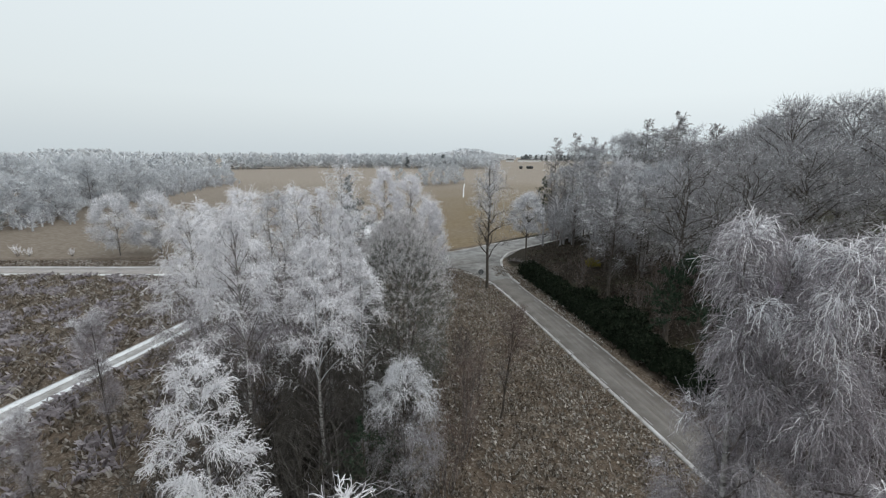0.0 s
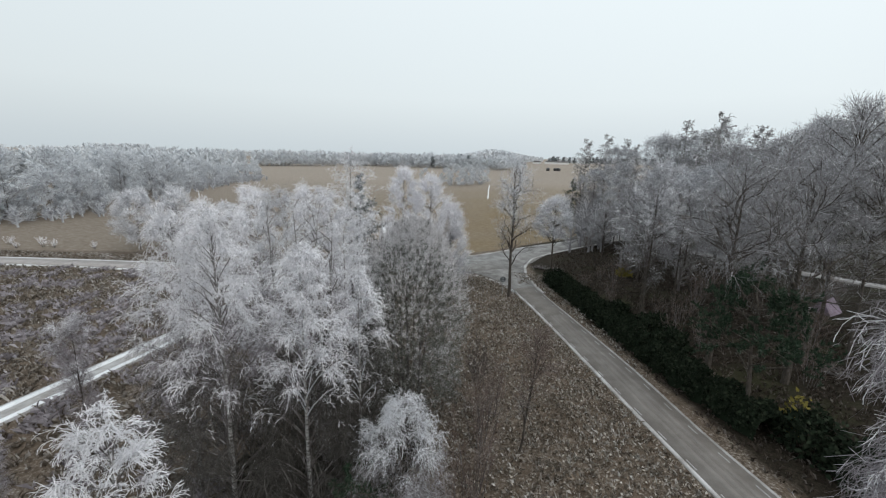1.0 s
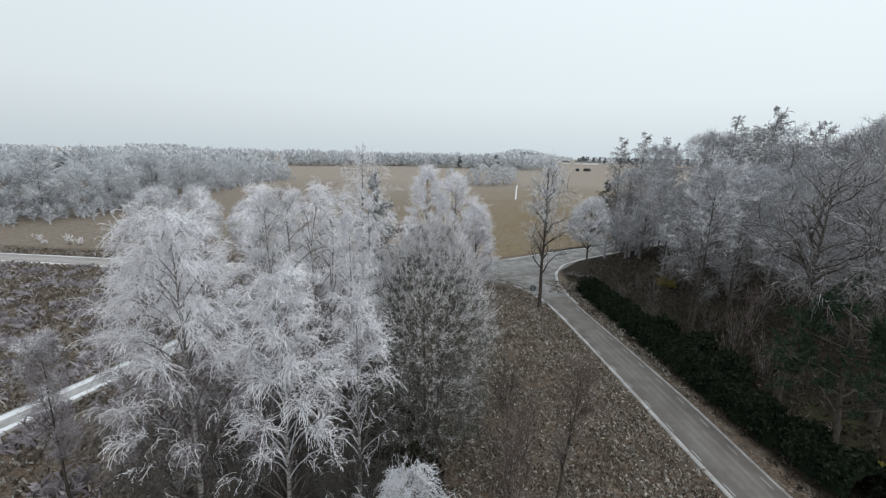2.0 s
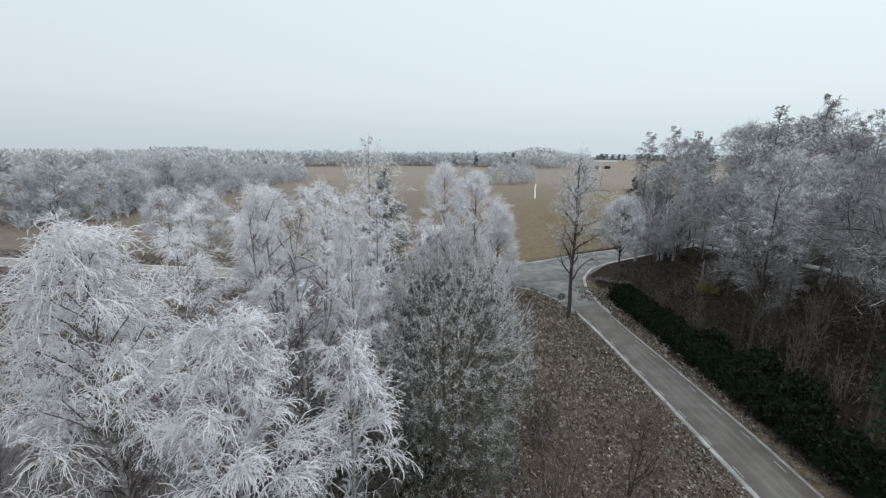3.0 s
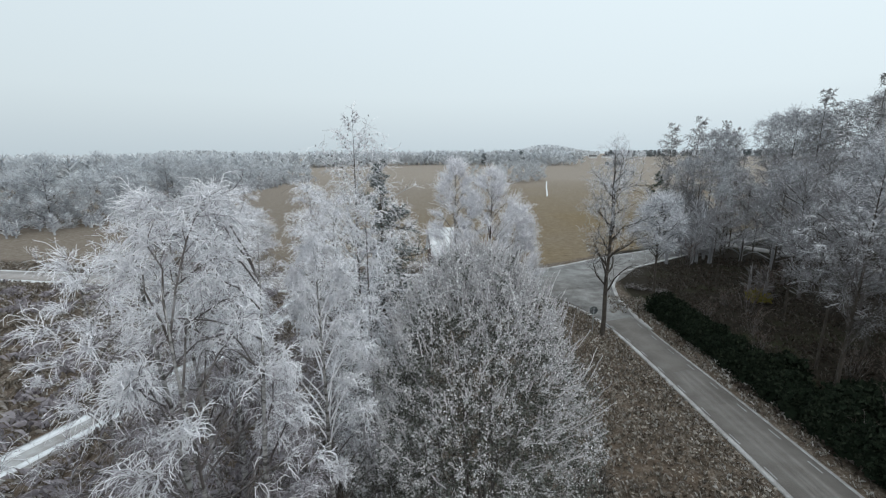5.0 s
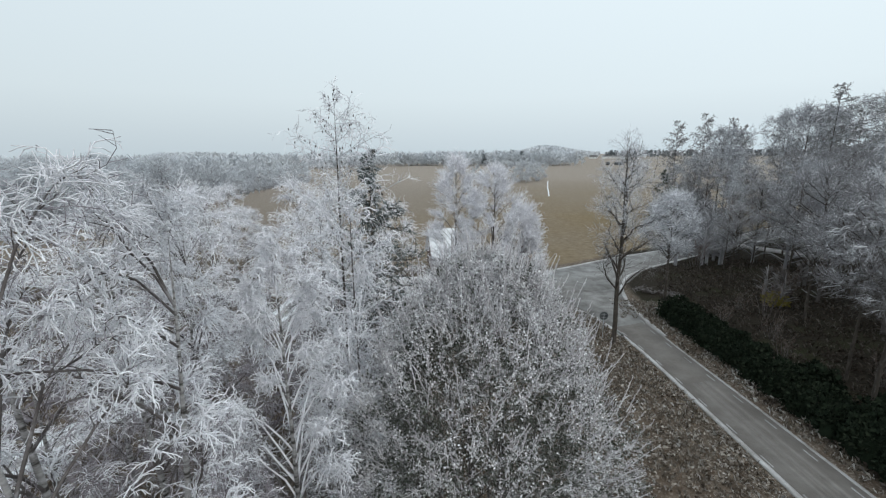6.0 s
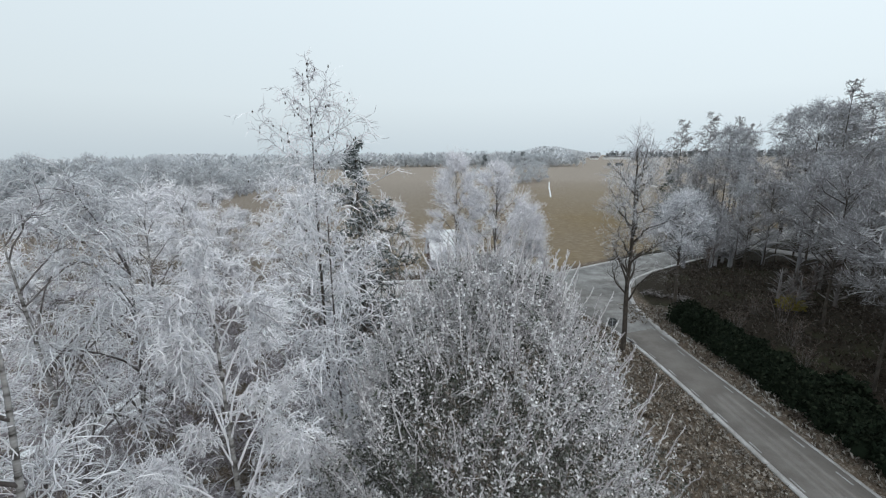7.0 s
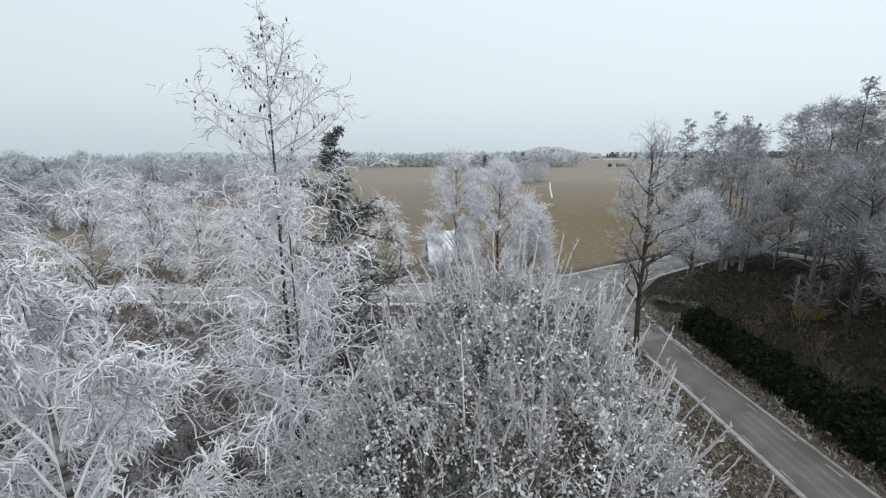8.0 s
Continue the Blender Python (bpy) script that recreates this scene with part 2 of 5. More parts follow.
M_DRYGRASS = twig_material("dead_grass", [(0.1, (0.06, 0.047, 0.036)), (0.5, (0.20, 0.168, 0.138)), (0.75, (0.42, 0.395, 0.37)), (0.92, (0.72, 0.715, 0.715))], 0.25)
M_DARKGRASS = twig_material("heath_tussock", [(0.1, (0.085, 0.068, 0.052)), (0.55, (0.18, 0.153, 0.127)), (0.95, (0.50, 0.485, 0.47))], 0.12)
M_SHRUBGREEN = twig_material("evergreen_leaf", [(0.1, (0.007, 0.011, 0.007)), (0.6, (0.016, 0.024, 0.014)), (0.97, (0.05, 0.058, 0.038))])
M_DARK_TANGLE = twig_material("dark_tangle_leaf", [(0.1, (0.014, 0.014, 0.010)), (0.6, (0.036, 0.033, 0.025)), (0.97, (0.12, 0.115, 0.10))])
M_YELLOW = twig_material("yellowed_leaf", [(0.1, (0.13, 0.11, 0.03)), (0.9, (0.26, 0.22, 0.06))])

# ---- mesh helpers ----


def mesh_from(name, verts, quads, tris, material, smooth=False):
    """A mesh from arrays of vertices, quads and triangles."""
    me = bpy.data.meshes.new(name)
    nq, nt = len(quads), len(tris)
    me.vertices.add(len(verts))
    me.vertices.foreach_set("co", np.asarray(verts, dtype=np.float32).ravel())
    me.loops.add(nq * 4 + nt * 3)
    idx = np.concatenate([np.asarray(quads, dtype=np.int32).ravel(), np.asarray(tris, dtype=np.int32).ravel()])
    me.loops.foreach_set("vertex_index", idx)
    me.polygons.add(nq + nt)
    start = np.concatenate([np.arange(nq) * 4, nq * 4 + np.arange(nt) * 3]).astype(np.int32)
    me.polygons.foreach_set("loop_start", start)
    if smooth:
        me.polygons.foreach_set("use_smooth", np.ones(nq + nt, dtype=bool))
    me.update(calc_edges=True)
    me.validate()
    me.materials.append(material)
    return me


def unit(v):
    return v / np.maximum(np.linalg.norm(v, axis=-1, keepdims=True), 1e-9)


def tubes(P, R, sides):
    """Tapered tubes along N polylines of K points, each ending in a tip."""
    N, K, _ = P.shape
    T = np.empty_like(P)
    T[:, 1:-1] = P[:, 2:] - P[:, :-2]
    T[:, 0] = P[:, 1] - P[:, 0]
    T[:, -1] = P[:, -1] - P[:, -2]
    T = unit(T)
    mean = unit(P[:, -1] - P[:, 0])
    ref = np.where(np.abs(mean[:, 2:3]) > 0.8, np.array([[1.0, 0.2, 0.0]]), np.array([[0.1, 0.0, 1.0]]))[:, None, :]
    U = unit(np.cross(T, np.broadcast_to(ref, T.shape)))
    W = np.cross(T, U)
    a = np.arange(sides) * 2 * np.pi / sides
    ring = U[:, :-1, None, :] * np.cos(a)[None, None, :, None] + W[:, :-1, None, :] * np.sin(a)[None, None, :, None]
    V = P[:, :-1, None, :] + ring * R[:, :-1, None, None]
    per = (K - 1) * sides + 1
    verts = np.concatenate([V.reshape(N, -1, 3), P[:, -1:, :]], axis=1).reshape(-1, 3)
    base = (np.arange(N) * per)[:, None, None]
    k = (np.arange(K - 2) * sides)[None, :, None]
    s = np.arange(sides)[None, None, :]
    s2 = (s + 1) % sides
    quads = np.stack([base + k + s, base + k + s2, base + k + sides + s2, base + k + sides + s], axis=-1).reshape(-1, 4)
    kl = (K - 2) * sides
    b2 = (np.arange(N) * per)[:, None]
    s, s2 = s[0], s2[0]
    tris = np.stack([b2 + kl + s, b2 + kl + s2, np.broadcast_to(b2 + per - 1, (N, sides))], axis=-1).reshape(-1, 3)
    return verts, quads, tris


def join(chunks):
    vs, qs, ts, off = [], [], [], 0
    for v, q, t in chunks:
        vs.append(v)
        qs.append(np.asarray(q, dtype=np.int64).reshape(-1, 4) + off)
        ts.append(np.asarray(t, dtype=np.int64).reshape(-1, 3) + off)
        off += len(v)
    return np.concatenate(vs), np.concatenate(qs), np.concatenate(ts)


def part_np(name, chunks, material, parent, label="", smooth=False):
    ob = new(name, mesh_from(name, *join(chunks), material, smooth or name in ("trunk", "limb", "stem")))
    ob.parent = parent
    if label:
        tagged(ob, label)
    return ob


def part(name, bm, material, parent, label=""):
    """Links a bmesh as one mesh object under a thing or a part."""
    me = bpy.data.meshes.new(name)
    bm.to_mesh(me)
    bm.free()
    me.materials.append(material)
    ob = new(name, me)
    ob.parent = parent
    if label:
        tagged(ob, label)
    return ob


def root(name, x, y, z, label, category, group="", rz=0, kind=""):
    ob = new(name)
    ob.matrix_world = pose(x, y, z, 0, 0, rz)
    return tagged(ob, label, category, group, kind)


def line(rng, p0, p1, K, wander):
    t = np.linspace(0, 1, K)[:, None]
    P = np.asarray(p0)[None] * (1 - t) + np.asarray(p1)[None] * t
    w = np.cumsum(rng.normal(0, wander, (K, 3)), axis=0) * np.array([1, 1, 0.2])
    w -= w[0]
    return (P + w)[None]


def grow(rng, P, n, t0, t1, length, angle, lift=0.0, droop=0.0, K=4, jitter=0.12, flat=0.0):
    """n side shoots from each polyline: (children, place along the parent, parent index). length: metres, or a function of place and parent length."""
    N, K0, _ = P.shape
    t = t0 + (t1 - t0) * (np.arange(n)[None] + rng.random((N, n))) / n
    t = np.clip(t, 0, 0.999).ravel()
    who = np.repeat(np.arange(N), n)
    f = t * (K0 - 1)
    i = f.astype(int)
    fr = (f - i)[:, None]
    A, B = P[who, i], P[who, i + 1]
    start = A * (1 - fr) + B * fr
    tan = unit(B - A)
    rnd = rng.normal(0, 1, tan.shape)
    rnd[:, 2] *= 1.0 - flat
    perp = unit(rnd - tan * np.sum(rnd * tan, axis=1, keepdims=True))
    ang = angle * (1 + rng.normal(0, 0.22, len(t)))[:, None]
    d = tan * np.cos(ang) + perp * np.sin(ang)
    d[:, 2] += lift
    d = unit(d)
    plen = np.linalg.norm(np.diff(P, axis=1), axis=2).sum(1)[who]
    L = (length(t, plen) if callable(length) else np.full(len(t), length)) * (0.7 + 0.6 * rng.random(len(t)))
    out = np.empty((len(t), K, 3))
    out[:, 0] = start
    step = (L / (K - 1))[:, None]
    for k in range(1, K):
        out[:, k] = out[:, k - 1] + d * step
        d = d + rng.normal(0, jitter, d.shape)
        d[:, 2] -= droop * k / (K - 1)
        d = unit(d)
    return out, t, who


def radii(N, K, r0, r1):
    s = np.linspace(0, 1, K)[None]
    a = np.broadcast_to(np.asarray(r0, dtype=float).reshape(-1, 1), (N, 1))
    return a * (1 - s) + r1 * s


def flakes(rng, centres, size, up=0.3):
    """Small pointed leaves, each of two triangles folded along the rib."""
    n = len(centres)
    d = unit(rng.normal(0, 1, (n, 3)) + np.array([0, 0, up]))
    side = unit(np.cross(d, rng.normal(0, 1, (n, 3))))
    nrm = np.cross(d, side)
    s = (size * (0.6 + 0.8 * rng.random(n)))[:, None]
    a = centres
    c = centres + d * s
    m = centres + d * s * 0.5
    l_ = m + side * s * 0.32 + nrm * s * 0.1
    r_ = m - side * s * 0.32 + nrm * s * 0.1
    verts = np.stack([a, r_, c, l_], axis=1).reshape(-1, 3)
    b = (np.arange(n) * 4)[:, None]
    tris = np.concatenate([b + np.array([[0, 1, 2]]), b + np.array([[0, 2, 3]])])
    return verts, np.empty((0, 4), int), tris


# ---- trees ----


def ribbons(rng, P, R):
    """Fine twigs as narrow bent blades."""
    N, K, _ = P.shape
    T = unit(P[:, -1] - P[:, 0])
    S = unit(np.cross(T, rng.normal(0, 1, (N, 3))))[:, None, :] * R[:, :, None]
    V = np.stack([P - S, P + S], axis=2).reshape(-1, 3)
    b = (np.arange(N) * K * 2)[:, None] + (np.arange(K - 1) * 2)[None]
    q = np.stack([b, b + 1, b + 3, b + 2], axis=-1).reshape(-1, 4)
    return V, q, np.empty((0, 3), int)


def rods(P, R):
    """Thick rimed twigs: three-sided, with blunt ends."""
    N, K, _ = P.shape
    T = unit(P[:, -1] - P[:, 0])
    ref = np.where(np.abs(T[:, 2:3]) > 0.8, np.array([[1.0, 0.2, 0.0]]), np.array([[0.1, 0.0, 1.0]]))
    U = unit(np.cross(T, ref))
    W = np.cross(T, U)
    a = np.arange(3) * 2 * np.pi / 3
    ring = U[:, None] * np.cos(a)[None, :, None] + W[:, None] * np.sin(a)[None, :, None]
    V = (P[:, :, None, :] + ring[:, None] * R[:, :, None, None]).reshape(-1, 3)
    b = (np.arange(N) * K * 3)[:, None, None] + (np.arange(K - 1) * 3)[None, :, None]
    s = np.arange(3)[None, None]
    s2 = (s + 1) % 3
    q = np.stack([b + s, b + s2, b + 3 + s2, b + 3 + s], axis=-1).reshape(-1, 4)
    return V, q, np.empty((0, 3), int)


def strands(rng, P, r, solid):
    """Twigs of radius r that taper; solid ones are round and knobbly with rime."""
    R = np.broadcast_to(r * np.linspace(1.0, 0.8 if solid else 0.5, P.shape[1])[None], P.shape[:2])
    return rods(P, R * rng.uniform(0.7, 1.3, R.shape)) if solid else ribbons(rng, P, R)


def limb_parts(ob, L1, r1, L2, w2, material, r2=0.018, sides=5, side2=3):
    """Each main limb with its side branches is a part of its own."""
    for i in range(len(L1)):
        mine = L2[w2 == i]
        ch = [tubes(L1[i:i + 1], radii(1, L1.shape[1], r1[i], min(0.012, r1[i] * 0.4)), sides)]
        if len(mine):
            ch.append(tubes(mine, radii(len(mine), mine.shape[1], min(r2, r1[i] * 0.6), 0.4 * min(r2, r1[i] * 0.6)), side2))
        part_np("limb", ch, material, ob)


def crown(ob, name, chunks, material, label=""):
    if chunks:
        tagged(part_np(name, chunks, material, ob, label, True), kind="stuff")


def birch(x, y, H, r, seed, label, frost=0.6, stems=1, tw=0.008, lo=0.3, weep=1.0, bark=None, name="birch_tree", limbs=34, group="frosted birches", grey=None, n=(6, 10, 5), sl=0.5, sp=0.5, solid=0.0, haze=6, hl=0.8, jit=0.2, ang=0.7, low=None, gap=0.2, limb_mat=None, rime=None, fork=0.5, kf=6, wide=0.3, htw=0.6, lift=0.3, fall=0.3, hfall=0.45, side=None):
    """A birch: steep limbs that arch over; the outer branches end in fans of drooping rimed twigs, the inner ones in a
    grey haze.
    frost: share of the height above which fans are white; gap: how far below that twigs turn bare and shade-dark;
    solid: metres at the top where twigs are round; sl, sp: lengths of fan and side twigs; haze, hl: number and length
    of the fine hanging twigs."""
    rng = np.random.default_rng(seed)
    ob = root(name, x, y, 0, label, "tree", group)
    tr, white, dull, dark = [], [], [], []
    for s in range(stems):
        az = 2 * np.pi * (s / stems + 0.13 * seed)
        off = (0.0 if stems == 1 else fork * r) * np.array([np.cos(az), np.sin(az)])
        h = H * (1.0 if s == 0 else 0.95 + 0.05 * rng.random())
        T = line(rng, (off[0] * 0.15, off[1] * 0.15, -0.1), (off[0], off[1], h), 12, 0.022 * H / 12)
        tr.append(tubes(T, radii(1, 12, 0.009 * H, 0.006), 8))
        rr = r if stems == 1 else r * (1.1 - fork * 0.8)

        def prof(t, _):
            q = (t - lo) / (1 - lo)
            return rr * 1.2 * np.clip(0.55 + 1.9 * q - 2.3 * q * q, 0.16, 1.0)

        nl = max(6, int(limbs / stems))
        L1, t1, _ = grow(rng, T, nl, lo, 0.985, prof, ang, lift, 0.15 * weep, 7, 0.10)
        L2, t2, w2 = grow(rng, L1, n[0], 0.3, 1.0, lambda t, p: np.clip(p * wide * (1.2 - 0.6 * t), 0.25, 1.2), 0.75, 0.12, 0.22 * weep, 5, 0.13)
        size = rng.uniform(0.6, 1.3, len(L2))
        L3, t3, w3 = grow(rng, L2, n[1], 0.12, 1.0, sl, 0.72, 0.05, fall * weep, kf, jit)
        L3 = L3[:, :1] + (L3 - L3[:, :1]) * size[w3][:, None, None]
        L4, _, w4 = grow(rng, L3, n[2], 0.1, 0.97, lambda t, p: p * sp * (1.15 - 0.75 * t), 0.75, -0.05, 0.3 * weep, 3, jit * 1.3)
        r1 = 0.04 * np.clip(1.3 - t1, 0.3, 1) * H / 16
        for mine, mm in ((t1 > 0.68, limb_mat or M_LIMB), (t1 <= 0.68, M_LIMB)):
            sel = np.flatnonzero(mine)
            ok = mine[w2]
            limb_parts(ob, L1[sel], r1[sel], L2[ok], np.searchsorted(sel, w2[ok]), mm, 0.011)
        # whiter upward and outward: thicker rime, plus the crown's inner shade as colour
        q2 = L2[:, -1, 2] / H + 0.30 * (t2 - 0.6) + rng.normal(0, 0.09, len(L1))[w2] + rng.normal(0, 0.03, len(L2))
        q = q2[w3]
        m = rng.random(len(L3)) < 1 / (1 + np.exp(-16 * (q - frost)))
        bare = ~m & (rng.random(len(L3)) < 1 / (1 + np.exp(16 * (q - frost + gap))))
        thick = L3[:, -1, 2] > H - solid
        some = ~bare[w4] | (rng.random(len(w4)) < 0.5)
        L4, w4 = L4[some], w4[some]
        for P, w, f in ((L3, np.arange(len(L3)), 1.0), (L4, w4, 0.75)):
            for k, out, g in ((m & thick, white, 1.0), (m & ~thick, white, 1.15), (~m & ~bare, dull, 0.8), (bare, dark, 0.7)):
                if k[w].any():
                    out.append(strands(rng, P[k[w]], tw * f * g, solid > 0 and bool(thick[k].all())))
        if haze:
            G3, _, g3 = grow(rng, L2, haze, 0.0, 1.0, hl, 0.75, -0.1, hfall * weep, 5, side or jit)
            G4, _, g4 = grow(rng, G3, 5, 0.1, 0.95, lambda t, p: p * sp * (1.1 - 0.6 * t), 0.7, -0.1, 0.3, 2, jit)
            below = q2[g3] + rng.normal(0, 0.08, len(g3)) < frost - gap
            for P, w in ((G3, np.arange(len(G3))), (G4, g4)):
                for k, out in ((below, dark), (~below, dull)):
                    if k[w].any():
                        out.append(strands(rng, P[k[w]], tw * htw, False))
    for T in tr:
        part_np("trunk", [T], bark or M_BIRCH, ob)
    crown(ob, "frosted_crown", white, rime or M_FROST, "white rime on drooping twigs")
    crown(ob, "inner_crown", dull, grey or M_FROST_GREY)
    crown(ob, "lower_crown", dark, low or M_SHADE_TWIG, "bare lower twigs darkened for shade")
    return ob


def cascade_birch(x, y, H, r, seed, label, plumes=60, per=34, L=0.8, tw=0.011, lo=0.25, frost=0.45, bare=0.15, sub=4, sp=0.35, jit=0.22, fall=0.5, haze=14, solid=0.4, stems=1, name="birch_tree", group="frosted birches", rime=None, grey=None, low=None, bark=None, limb_mat=None, kf=6, top=0.12, htw=0.5, up=0.35):
    """A birch whose limbs each end in a cascade of rimed twigs that spring out and arch down.
    frost, bare: share of the crown's height above which cascades are white, below which they are bare and shade-dark;
    solid: share above which twigs are round."""
    rng = np.random.default_rng(seed)
    ob = root(name, x, y, 0, label, "tree", group)
    T = []
    for s in range(stems):
        az = 2 * np.pi * (s / stems + 0.13 * seed)
        o = (0.0 if stems == 1 else 0.42 * r) * np.array([np.cos(az), np.sin(az)])
        T.append(line(rng, (o[0] * 0.15, o[1] * 0.15, -0.1), (o[0], o[1], H * (0.97 if s == 0 else 0.88 + 0.08 * rng.random())), 12, 0.018 * H / 12)[0])
        part_np("trunk", [tubes(T[-1][None], radii(1, 12, 0.0085 * H, 0.008), 8)], bark or M_BIRCH, ob)
    white, dull, dark = [], [], []
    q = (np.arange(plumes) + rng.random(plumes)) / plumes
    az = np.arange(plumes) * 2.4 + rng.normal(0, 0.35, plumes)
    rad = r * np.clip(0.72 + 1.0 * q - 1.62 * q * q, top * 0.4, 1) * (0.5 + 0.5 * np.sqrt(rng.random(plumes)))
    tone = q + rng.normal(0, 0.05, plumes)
    for i in range(plumes):
        P0 = T[i % stems]
        out = np.array([np.cos(az[i]), np.sin(az[i]), 0.0])
        apex = np.array([0, 0, H * (lo + (0.97 - lo) * q[i])]) + out * rad[i]
        z0 = np.clip(apex[2] - 0.35 - 0.85 * rad[i], 0.06 * H, 0.93 * P0[-1, 2])
        k = z0 / P0[-1, 2] * 11
        a = P0[int(k)] * (1 - k % 1) + P0[int(k) + 1] * (k % 1)
        d = apex - a
        B = np.stack([a, a + d * [0.22, 0.22, 0.35], a + d * [0.5, 0.5, 0.68] + rng.normal(0, 0.04, 3), a + d * [0.78, 0.78, 0.92] + rng.normal(0, 0.04, 3), apex])[None]
        S, _, _ = grow(rng, B, 5, 0.45, 1.0, 0.55 * L, 0.7, 0.1, 0.2, 4, 0.15)
        thick = min(0.045, 0.012 + 0.011 * rad[i])
        part_np("limb", [tubes(B, radii(1, 5, thick, 0.009), 5), tubes(S, radii(len(S), 4, 0.009, 0.005), 3)], limb_mat if limb_mat and q[i] > 0.6 else M_LIMB, ob)
        size = L * rng.uniform(0.65, 1.3)
        n = int(per * rng.uniform(0.75, 1.25))
        anchor = np.concatenate([S[rng.integers(0, len(S), n // 2), rng.integers(1, 4, n // 2)], B[0, rng.integers(3, 5, n - n // 2)]])
        d = unit(out * 0.55 + rng.normal(0, 0.55, (n, 3)) * [1, 1, 0.7] + np.array([0, 0, up + 0.3 * q[i]]))
        ln = size * rng.uniform(0.5, 1.15, n)
        P = np.empty((n, kf, 3))
        P[:, 0] = anchor
        for j in range(1, kf):
            P[:, j] = P[:, j - 1] + d * (ln / (kf - 1))[:, None]
            d = d + rng.normal(0, jit, d.shape)
            d[:, 2] -= fall * (0.5 + j / (kf - 1)) * 0.8
            d = unit(d)
        C, _, w = grow(rng, P, sub, 0.1, 0.96, lambda t, p: p * sp * (1.15 - 0.7 * t), 0.7, -0.05, 0.25, 3, jit * 1.2)
        round_twig = q[i] > 1 - solid
        # less rime lower down, and the crown's own shade put into greyer twigs
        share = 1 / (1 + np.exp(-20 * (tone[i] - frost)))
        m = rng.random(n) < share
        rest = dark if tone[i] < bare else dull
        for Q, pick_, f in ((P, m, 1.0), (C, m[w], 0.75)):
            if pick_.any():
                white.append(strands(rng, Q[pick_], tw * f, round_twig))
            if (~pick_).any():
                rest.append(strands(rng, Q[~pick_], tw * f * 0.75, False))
        fine = int(haze * (1.3 - share))
        if fine:
            g = rng.integers(0, len(S), fine)
            G0 = np.stack([S[g, 0], S[g, 3] - [0, 0, 0.1]], axis=1)
            G, _, _ = grow(rng, G0, 1, 0.0, 1.0, size * 1.3, 0.6, -0.3, 1.0, 5, jit * 0.8)
            G2, _, _ = grow(rng, G, 5, 0.1, 0.95, 0.2, 0.7, -0.1, 0.2, 2, jit)
            rest.append(strands(rng, G, tw * htw, False))
            rest.append(strands(rng, G2, tw * htw, False))
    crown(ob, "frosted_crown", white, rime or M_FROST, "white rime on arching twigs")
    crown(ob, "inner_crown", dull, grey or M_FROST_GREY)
    crown(ob, "lower_crown", dark, low or M_SHADE_TWIG, "bare lower twigs darkened for shade")
    return ob


def broadleaf(x, y, H, r, seed, label, tw=0.03, limbs=16, n=(7, 6, 7), lo=0.28, mat_twig=None, mat_bark=None, name="bare_tree", trunk_r=None, group="", category="tree", spread=0.75, wig=0.16, lift=0.35, top=None, mat_limb=None):
    """A bare broad-crowned tree: forking crooked limbs and a haze of twigs. top: share of twigs in white rime."""
    rng = np.random.default_rng(seed)
    ob = root(name, x, y, 0, label, category, group)
    T = line(rng, (0, 0, -0.1), (rng.normal(0, 0.4), rng.normal(0, 0.4), H * 0.9), 10, 0.05 * H / 12)
    tr0 = trunk_r or 0.018 * H

    def prof(t, _):
        q = (t - lo) / (1 - lo)
        return r * 1.25 * np.clip(0.8 + 0.8 * q - 1.25 * q * q, 0.25, 1.0)

    L1, t1, _ = grow(rng, T, limbs, lo, 0.93, prof, spread, lift, -0.05, 9, wig)
    L2, _, w2 = grow(rng, L1, n[0], 0.2, 1.0, lambda t, p: np.clip(p * 0.42, 0.4, 3.2), 0.75, 0.15, 0.0, 5, wig)
    L3, _, _ = grow(rng, L2, n[1], 0.15, 1.0, lambda t, p: np.clip(p * 0.5, 0.3, 1.6), 0.75, 0.1, 0.05, 4, 0.18)
    L4, _, _ = grow(rng, L3, n[2], 0.15, 1.0, lambda t, p: np.clip(p * 0.6, 0.25, 1.0), 0.7, 0.05, 0.1, 3, 0.2)
    part_np("trunk", [tubes(T, radii(1, 10, tr0, tr0 * 0.15), 9)], mat_bark or M_BARK, ob)
    limb_parts(ob, L1, tr0 * 0.44 * np.clip(1.4 - t1, 0.3, 1), L2, w2, mat_limb or mat_bark or M_BARK, tr0 * 0.11, 5, 3)
    white, dull, bare = [], [], []
    for P in (L3, L4):
        under = P[:, -1, 2] < H * (0.5 + 0.06 * rng.normal(0, 1, len(P)))
        bare.append(strands(rng, P[under & (rng.random(len(P)) < 0.45)], tw * 0.8, False))
        P = P[~under]
        m = rng.random(len(P)) < (top or 0.0)
        if m.any():
            white.append(strands(rng, P[m], tw, False))
        dull.append(strands(rng, P[~m], tw, False))
    crown(ob, "crown", dull, mat_twig or M_FROST_GREY)
    crown(ob, "frosted_crown", white, M_FROST)
    crown(ob, "lower_crown", bare, M_TWIG)
    return ob


